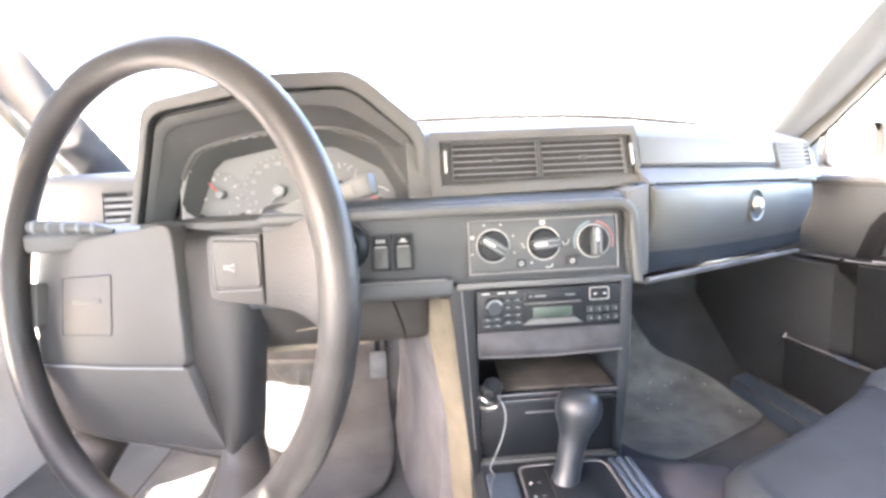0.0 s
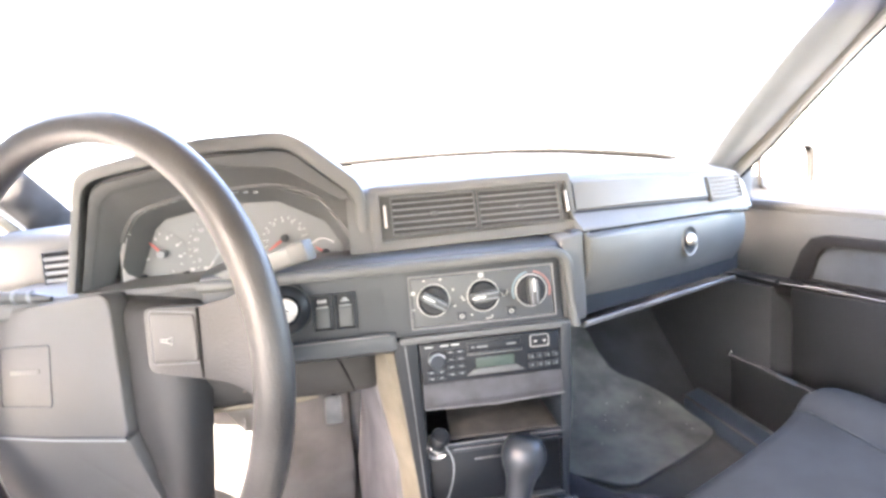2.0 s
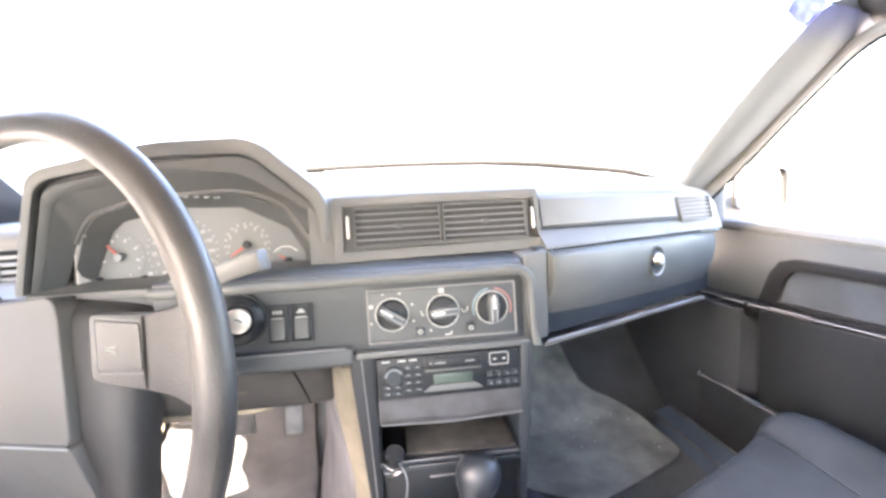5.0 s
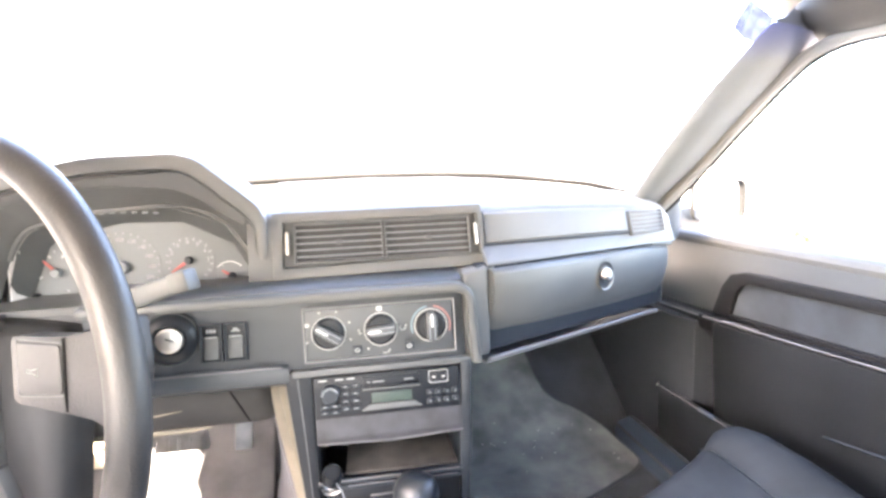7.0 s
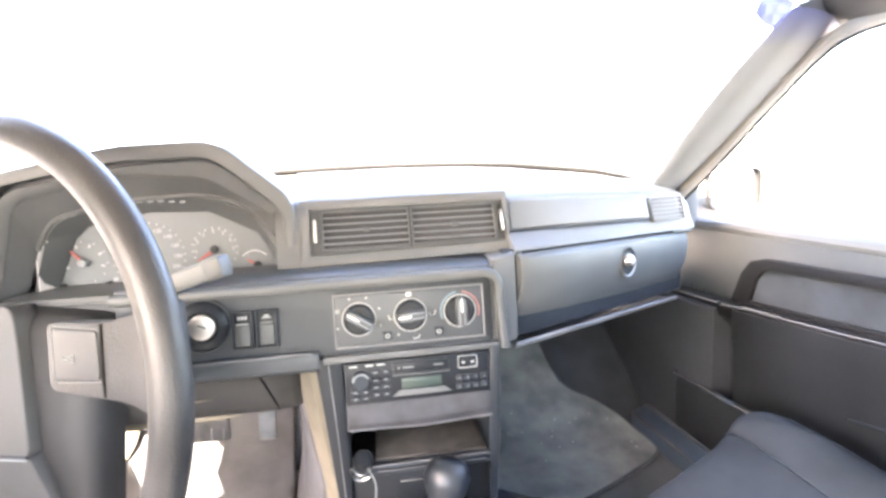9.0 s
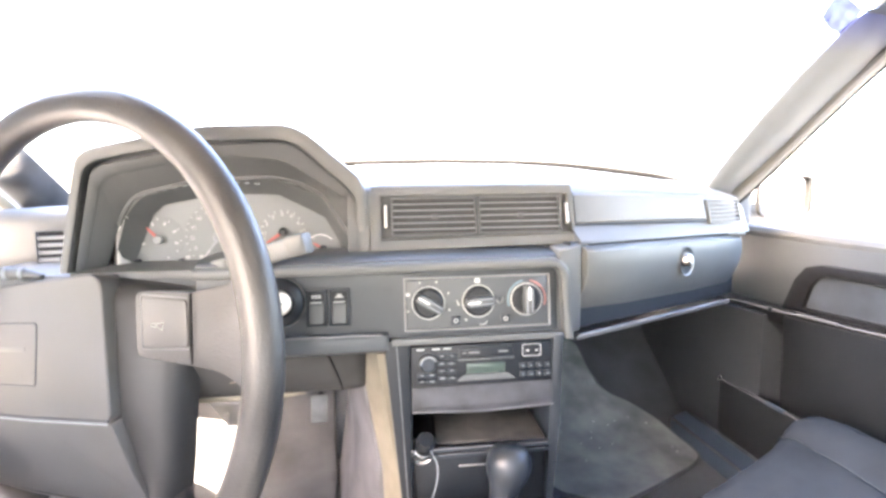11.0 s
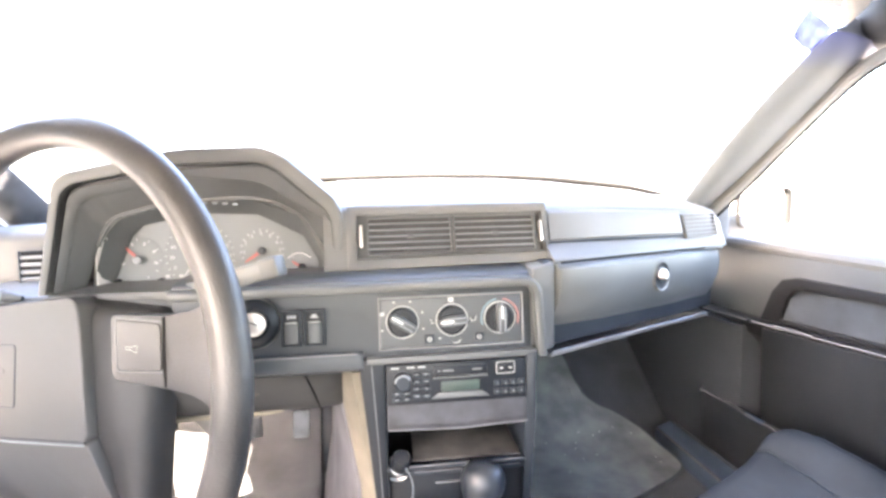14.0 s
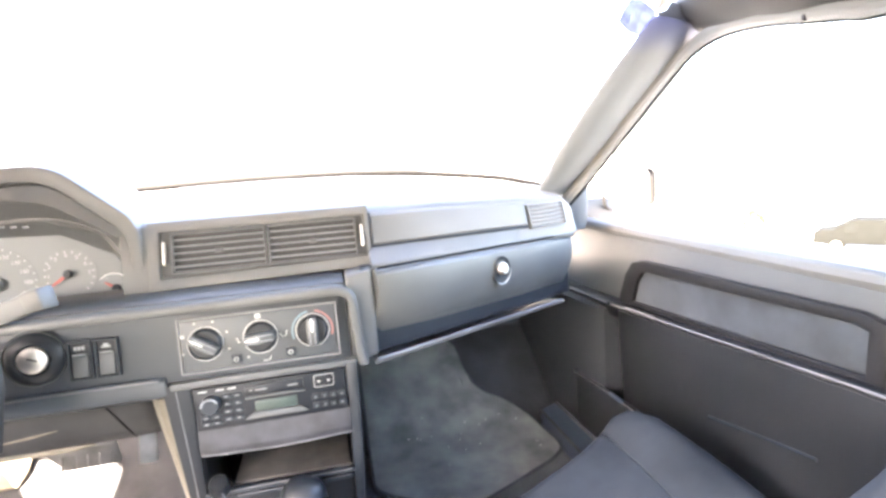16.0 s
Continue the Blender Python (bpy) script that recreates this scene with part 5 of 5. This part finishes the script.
part("bottom_piping", onwheel(tube(smooth_path(folded([(-0.245, -0.237), (-0.123, -0.239), (0.005, -0.228), (0.066, -0.214)], -0.005), 4), 0.0026, 8)), SLAT, hub, "pale lower piping")
part("seam_lip", onwheel(tube([(-0.246, -0.1315, -0.0305), (-0.10, -0.1195, -0.0297), (0.030, -0.1055, -0.0305)], 0.0013, 6)), SLAT, hub, "pale seam edge")
EMB = rounded([(-0.206, -0.007), (-0.105, 0.002), (-0.100, -0.077), (-0.203, -0.086)], 0.006)
part("emblem_groove", onwheel(tube([(x, y, -0.0300) for x, y in EMB], 0.0012, 6, True)), DARK, hub)
part("emblem_bar", onwheel(box(0.060, 0.0065, 0.001, 0.0003, Matrix.Translation((-0.154, -0.036, -0.0298)) @ Matrix.Rotation(radians(6), 4, "Z"))), BADGE, hub, "plain grey maker badge")
part("spoke", onwheel(prism([(x, y, -0.050) for x, y in rounded([(0.079, 0.054), (0.160, 0.058), (0.205, 0.068), (0.235, 0.085), (0.246, 0.03), (0.240, -0.04), (0.226, -0.030), (0.205, -0.022), (0.166, -0.020), (0.088, -0.018)], 0.010, 3)], (0, 0, 0.034), 0.014, 5)), LEATHER, wheel)
part("spoke", onwheel(prism([(x, y, -0.045) for x, y in rounded([(-0.24, -0.014), (-0.282, -0.018), (-0.278, -0.082), (-0.235, -0.077)], 0.008, 3)], (0, 0, 0.030), 0.007, 3)), HUB, wheel)


def lower_spoke(stations):
    """A padded spoke swept from the hub to the rim: two edge points, the height of its middle and half its thickness at each station."""
    rings = []
    for a, c, h, t in stations:
        a, c = Vector((*a, h)), Vector((*c, h))
        rings.append([a.lerp(c, f) + Vector((0, 0, t * d)) for f, d in ((0.0, 0.0), (0.05, 0.6), (0.18, 0.93), (0.5, 1.0), (0.82, 0.93), (0.95, 0.6), (1.0, 0.0), (0.95, -0.7), (0.5, -1.0), (0.05, -0.7))])
    return loft(rings)


part("spoke", onwheel(lower_spoke([((0.010, -0.160), (0.066, -0.150), -0.105, 0.016), ((0.030, -0.192), (0.084, -0.184), -0.097, 0.018), ((0.050, -0.217), (0.106, -0.206), -0.082, 0.020), ((0.064, -0.238), (0.132, -0.215), -0.058, 0.020), ((0.078, -0.252), (0.154, -0.217), -0.034, 0.020), ((0.092, -0.264), (0.176, -0.212), -0.016, 0.018), ((0.108, -0.272), (0.205, -0.196), -0.006, 0.014)])), LEATHER, wheel, angle=70)
part("spoke", onwheel(lower_spoke([((-0.262, -0.222), (-0.150, -0.238), -0.098, 0.014), ((-0.250, -0.244), (-0.142, -0.252), -0.075, 0.015), ((-0.222, -0.258), (-0.124, -0.265), -0.045, 0.015), ((-0.178, -0.258), (-0.096, -0.282), -0.012, 0.013)])), LEATHER, wheel, angle=70)
hb = part("horn_button", onwheel(prism([(x, y, -0.030) for x, y in rounded([(0.091, 0.049), (0.156, 0.049), (0.163, 0.000), (0.099, -0.006)], 0.005)], (0, 0, 0.0165), 0.0025)), BUTTONM, wheel, "pale grey horn button")
part("button_gap", onwheel(tube([(x, y, -0.0158) for x, y in rounded([(0.0885, 0.0515), (0.1585, 0.0515), (0.1655, -0.002), (0.0965, -0.0085)], 0.005)], 0.0009, 6, True)), PANEL, hb)
part("horn_symbol", onwheel(tube([(0.1100, 0.0175, -0.0133), (0.1100, 0.0210, -0.0133), (0.1170, 0.0205, -0.0133), (0.1265, 0.0235, -0.0133), (0.1265, 0.0150, -0.0133), (0.1170, 0.0180, -0.0133)], 0.00038, 6, True)), RINGM, hb)
part("groove", onwheel(tube([(0.160, 0.057, -0.0165), (0.166, 0.0, -0.0162), (0.168, -0.018, -0.0175)], 0.0024, 6)), PIT, hb)
part("horn_button", onwheel(prism([(x, y, -0.018) for x, y in rounded([(-0.276, -0.026), (-0.252, -0.024), (-0.250, -0.072), (-0.273, -0.075)], 0.004)], (0, 0, 0.006), 0.002)), HUB, wheel, "pale grey horn button")
column = thing("steering_column", "dark plastic steering column cover", "steering column")
part("cover", prism([(-0.36, 0.735, 0.87), (-0.16, 0.735, 0.885), (-0.14, 0.735, 0.80), (-0.19, 0.735, 0.745), (-0.33, 0.735, 0.745)], (0.02, 0.14, -0.02), 0.015, 3), DARK, column)
rings = []
for y, k in ((0.658, 0.94), (0.664, 1.0), (0.72, 1.0), (0.76, 1.0)):
    rings.append([(-0.235 + 0.112 * k * math.copysign(abs(math.cos(a)) ** 0.6, math.cos(a)), y, 0.80 + 0.086 * k * abs(math.sin(a)) ** 0.6) for a in (math.pi * i / 16 for i in range(17))])
part("upper_cover", loft(rings), PANEL, column, "grey rounded upper cover", angle=60)
stalk = thing("wiper_stalk", "grey square-ended wiper stalk on the column", "stalk")
part("arm", prism([(-0.14, 0.615, 0.880), (-0.14, 0.615, 0.907), (-0.030, 0.556, 0.941), (-0.030, 0.556, 0.918)], (0.004, 0.018, 0), 0.003), PANEL, stalk)
part("end_cap", box(0.024, 0.022, 0.024, 0.003, Matrix.Translation((-0.020, 0.560, 0.932)) @ pose(0, 0, 0, 0, -14, -20)), PANEL, stalk)
lstalk = thing("indicator_stalk", "dark indicator stalk on the column", "stalk")
part("arm", tube([(-0.478, 0.694, 0.8945), (-0.420, 0.694, 0.8905), (-0.384, 0.694, 0.8870), (-0.370, 0.694, 0.8840)], [0.0078, 0.0078, 0.0072, 0.0040], 12), PANEL, lstalk)
for i in range(5):
    part("ring", lathe([(0.0070, -0.003), (0.0090, -0.002), (0.0090, 0.002), (0.0070, 0.003)], 16, Matrix.Translation((-0.470 + 0.019 * i, 0.694, 0.8940 - 0.0013 * i)) @ pose(0, 0, 0, 0, 90, 0)), SLAT, lstalk, "pale raised ring")
key = thing("hazard_knob", "small pale metal knob by the driver door", "knob")
part("knob", box(0.03, 0.02, 0.02, 0.005, Matrix.Translation((-0.52, 0.60, 0.66))), STEEL, key)

# ---- passenger door ----
DX = 0.845
door = thing("passenger_door", "dark grey passenger door with cloth insert and map pocket", "car door")
card = bmesh.new()
add(card, prism([(DX, 1.28, 0.885), (DX, 1.28, 0.42), (DX, -0.9, 0.42), (DX, -0.9, 0.88), (DX, 0.3, 0.885)], (0.06, 0, 0), 0.004))
part("card", card, DOORP, door)
part("upper_card", prism([(DX - 0.012, 1.28, 0.888), (DX - 0.004, 1.28, 0.748), (DX - 0.004, -0.9, 0.77), (DX - 0.012, -0.9, 0.880)], (0.03, 0, 0), 0.004), PANEL, door)
part("window_ledge", tube([(DX - 0.002, 1.02, 0.896), (DX - 0.002, 0.80, 0.893), (DX - 0.002, 0.35, 0.890), (DX - 0.002, -0.9, 0.885)], 0.013, 10), SEAL, door, "pale window seal ledge")
part("outer_sill", bevelled(loft([[(x, y, z + k) for x, z in ((0.858, 0.893), (0.858, 0.902), (0.866, 0.906), (0.882, 0.904), (0.882, 0.893))] for y, k in ((0.795, 0.002), (0.35, -0.001), (-0.9, -0.006))]), 0.0015), PAINT, door, "white painted sill outside the glass")
part("corner_panel", prism([(0.758, 0.900, 0.975), (0.790, 0.900, 1.004), (0.803, 0.900, 1.008), (0.797, 0.900, 0.915), (0.790, 0.900, 0.896), (0.765, 0.900, 0.896)], (0.012, 0.10, 0.0), 0.003), GREYPAD, door, "grey corner panel by the mirror")
fo = [(0.835, 0.758), (0.808, 0.818), (0.785, 0.843), (0.752, 0.851), (0.36, 0.858), (0.33, 0.851), (0.33, 0.780)]
fi = [(0.787, 0.769), (0.772, 0.811), (0.757, 0.827), (0.738, 0.833), (0.365, 0.844), (0.350, 0.840), (0.352, 0.790)]
tr = Matrix(((0, 1, 0, DX - 0.024), (1, 0, 0, 0), (0, 0, 1, 0), (0, 0, 0, 1)))
part("insert_frame", frame_prism(fo, fi, 0.0, 0.012, 0.002, tr), FRAMEB, door, "dark insert frame")
part("cloth_insert", prism([(DX - 0.017, y, z) for y, z in fi], (0.008, 0, 0), 0.001), INSERT, door, "grey cloth insert")
part("armrest", bevelled(loft([[(x, y, z + k) for x, z in ((DX - 0.004, 0.765), (DX - 0.034, 0.764), (DX - 0.0385, 0.760), (DX - 0.0375, 0.748), (DX - 0.034, 0.738), (DX + 0.01, 0.70))] for y, k in ((1.02, -0.014), (0.815, -0.008), (0.35, 0.021), (-0.6, 0.05))]), 0.002), FRAMEB, door)
# Highlight of the armrest edge, painted as a thin pale bead.
part("armrest_edge", tube([(DX - 0.039, 1.02, 0.747), (DX - 0.039, 0.815, 0.755), (DX - 0.041, 0.35, 0.784), (DX - 0.041, -0.5, 0.818)], 0.0016, 8), EDGE, door, "pale edge highlight")
part("lower_card", bevelled(loft([[(x, y, z + k) for x, z in ((0.8040, 0.7575), (0.8062, 0.70), (0.812, 0.60), (0.818, 0.43), (0.85, 0.43), (0.85, 0.7575))] for y, k in ((0.808, -0.008), (0.35, 0.021), (-0.6, 0.05))]), 0.002), DOORP, door)
part("map_pocket", prism([(0.779, 0.94, 0.581), (0.779, 0.94, 0.44), (0.800, 0.42, 0.44), (0.800, 0.42, 0.54), (0.800, 0.60, 0.565), (0.795, 0.75, 0.577)], (0.012, 0.004, 0), 0.003), DOORP, door)
# Gloss on the pocket's rim is drawn as a pale rod.
part("pocket_edge", tube([(0.778, 0.938, 0.581), (0.787, 0.85, 0.579), (0.794, 0.76, 0.577), (0.799, 0.62, 0.566), (0.799, 0.44, 0.543)], 0.0018, 8), EDGE, door, "pale edge highlight")
part("pocket_clip", box(0.004, 0.005, 0.013, 0.0015, Matrix.Translation((0.777, 0.937, 0.585)) @ pose(0, 0, 0, 20, 0, 30)), CHROME, door, "bright worn clip")
part("pull_strip", box(0.004, 0.085, 0.006, 0.0015, Matrix.Translation((0.8035, 0.735, 0.7625)) @ pose(0, 0, 0, -2.6, 0, 0)), EDGE, door, "loose shiny strip")
part("clip", box(0.005, 0.010, 0.010, 0.002, Matrix.Translation((0.8045, 0.842, 0.7545))), BLACK, door)
part("pocket_tab", box(0.006, 0.045, 0.008, 0.002, Matrix.Translation((0.7925, 0.800, 0.578)) @ pose(0, 0, 0, 0, 0, 3)), SILLM, door, "blue-grey loose tab")
part("lower_ridge", tube([(0.8085, 0.568, 0.646), (0.808, 0.47, 0.664), (0.807, 0.39, 0.677)], 0.0022, 8), DARK, door)
mirror = thing("door_mirror", "white door mirror housing outside the window", "mirror")
part("housing", box(0.13, 0.06, 0.085, 0.022, Matrix.Translation((0.955, 1.04, 0.962)), 3), PAINT, mirror)
part("rim", frame_prism(rounded([(0.889, 0.918), (0.889, 1.006), (1.018, 1.006), (1.018, 0.918)], 0.02), rounded([(0.8925, 0.9195), (0.8925, 1.0035), (1.0105, 1.0035), (1.0105, 0.9195)], 0.018), 0.996, 1.009, 0.0008), MIRRORRIM, mirror, "dark mirror rim")
part("glass", slab(0.892, 1.014, 1.006, 1.009, 0.922, 1.002, 0), CHROME, mirror)
part("foot", slab(0.875, 0.93, 1.03, 1.07, 0.90, 0.935, 0.01), PAINT, mirror)

# ---- passenger seat ----
seat = thing("passenger_seat", "blue-grey cloth passenger seat cushion with stitched seams", "car seat")
SEAT = [(0.366, 0.45, 0.548), (0.376, 0.495, 0.576), (0.390, 0.517, 0.590), (0.410, 0.538, 0.590), (0.43, 0.545, 0.588), (0.46, 0.555, 0.592), (0.52, 0.576, 0.601), (0.58, 0.600, 0.610), (0.63, 0.625, 0.616), (0.665, 0.648, 0.623), (0.70, 0.668, 0.633), (0.728, 0.668, 0.638), (0.750, 0.645, 0.633), (0.769, 0.600, 0.617), (0.781, 0.55, 0.592), (0.787, 0.51, 0.555)]


def cushion(stations, puff=0.0):
    rings = []
    k = len(stations) - 1
    for i, (x, y, z) in enumerate(stations):
        d = puff * math.sin(math.pi * i / k) - (0.0025 if i in (0, k) else 0.0)
        rings.append([(x, y - 0.05, 0.42), (x, y - 0.008, 0.47), (x, y + d, z - 0.055), (x, y + d - 0.004, z - 0.030 + d), (x, y - 0.016, z - 0.010 + d), (x, y - 0.040, z + d), (x, y - 0.12, z + 0.002 + d), (x, 0.20, z - 0.012 + d), (x, -0.28, z - 0.02 + d), (x, -0.30, 0.42)])
    return loft(rings)


part("inner_bolster", cushion(SEAT[:4], 0.004), FABRIC, seat, angle=60)
part("cushion", cushion(SEAT[3:10], 0.003), FABRIC, seat, angle=60)
part("outer_bolster", cushion(SEAT[9:], 0.004), FABRIC, seat, angle=60)
x, y, z = SEAT[9]
part("piping", tube([(x, y - 0.002, z - 0.05), (x, y - 0.012, z - 0.012), (x, y - 0.04, z - 0.002), (x, y - 0.12, z), (x, 0.2, z - 0.014)], 0.0012, 8), DARK, seat, "stitched seam")
part("backrest", box(0.40, 0.11, 0.62, 0.05, Matrix.Translation((0.585, -0.15, 0.88)) @ pose(0, 0, 0, 18, 0, 0), 4), FABRIC, seat)
rings = []
for y, z in ((0.252, 0.648), (0.229, 0.690), (0.185, 0.757), (0.122, 0.87), (0.060, 1.01), (0.035, 1.07)):
    k = 1.0 if 0.66 < z < 1.05 else 0.8
    rings.append([(0.70 + x * k, y + d * k, z + 0.6 * d * k) for x, d in ((-0.045, -0.24), (-0.045, 0.0), (-0.037, 0.025), (-0.02, 0.041), (0.0, 0.045), (0.02, 0.041), (0.037, 0.025), (0.045, 0.0), (0.045, -0.24))])
part("back_bolster", loft(rings), FABRIC, seat, angle=60)

# ---- things outside ----
far = thing("parked_car", "dark parked car far off on the lot", "car")
FM = Matrix.Translation((17.9, 13.6, -2.755)) @ pose(0, 0, 0, 0, 0, 125) @ Matrix.Scale(0.8, 4)
fb = prism([(-2.2, -0.85, 0.35), (-2.2, -0.85, 0.8), (-1.3, -0.85, 0.95), (-0.7, -0.85, 1.4), (0.9, -0.85, 1.4), (1.6, -0.85, 0.98), (2.2, -0.85, 0.9), (2.25, -0.85, 0.35)], (0, 1.7, 0), 0.08, 3, FM)
part("body", fb, FARDARK, far)
for x in (-1.35, 1.4):
    for y in (-0.8, 0.8):
        w = part("wheel", lathe([(0, 0.1), (0.2, 0.1), (0.31, 0.08), (0.31, -0.08), (0, -0.1)], 20, FM @ Matrix.Translation((x, y, 0.31)) @ pose(0, 0, 0, 90, 0, 0)), FARDARK, far)
        part("rim", lathe([(0, 0.12), (0.19, 0.11), (0.2, 0.09)], 20, FM @ Matrix.Translation((x, y, 0.31)) @ pose(0, 0, 0, 90 if y < 0 else -90, 0, 0)), STEEL, w)


def bush(x, y, z, size, seed):
    r = random.Random(seed)
    t = thing("shrub", "small pale green shrub on the far side of the lot", "shrub")
    part("trunk", tube([(x, y, z), (x + 0.1, y, z + size * 0.4), (x, y + 0.1, z + size * 0.8)], [0.08, 0.06, 0.02], 8), BARK, t)
    bm = bmesh.new()
    for _ in range(260):
        a, h, d = r.uniform(0, math.tau), r.uniform(0.15, 1.0), r.uniform(0.1, 1) ** 0.6
        w = math.sin(math.pi * min(0.95, h * 0.85 + 0.1)) * size * 0.55 * d
        m = Matrix.Translation((x + w * math.cos(a), y + w * math.sin(a), z + h * size)) @ Euler((r.uniform(0, 3), r.uniform(0, 3), r.uniform(0, 3))).to_matrix().to_4x4()
        s = size * r.uniform(0.05, 0.11)
        vs = [bm.verts.new(m @ Vector(q)) for q in ((-s, -s * 0.5, 0), (s, -s * 0.5, 0.02), (s * 0.8, s * 0.5, 0), (-s * 0.7, s * 0.6, 0.03))]
        bm.faces.new(vs)
    part("crown", bm, LEAF, t)


bush(17.6, 18.6, -2.755, 1.1, 3)
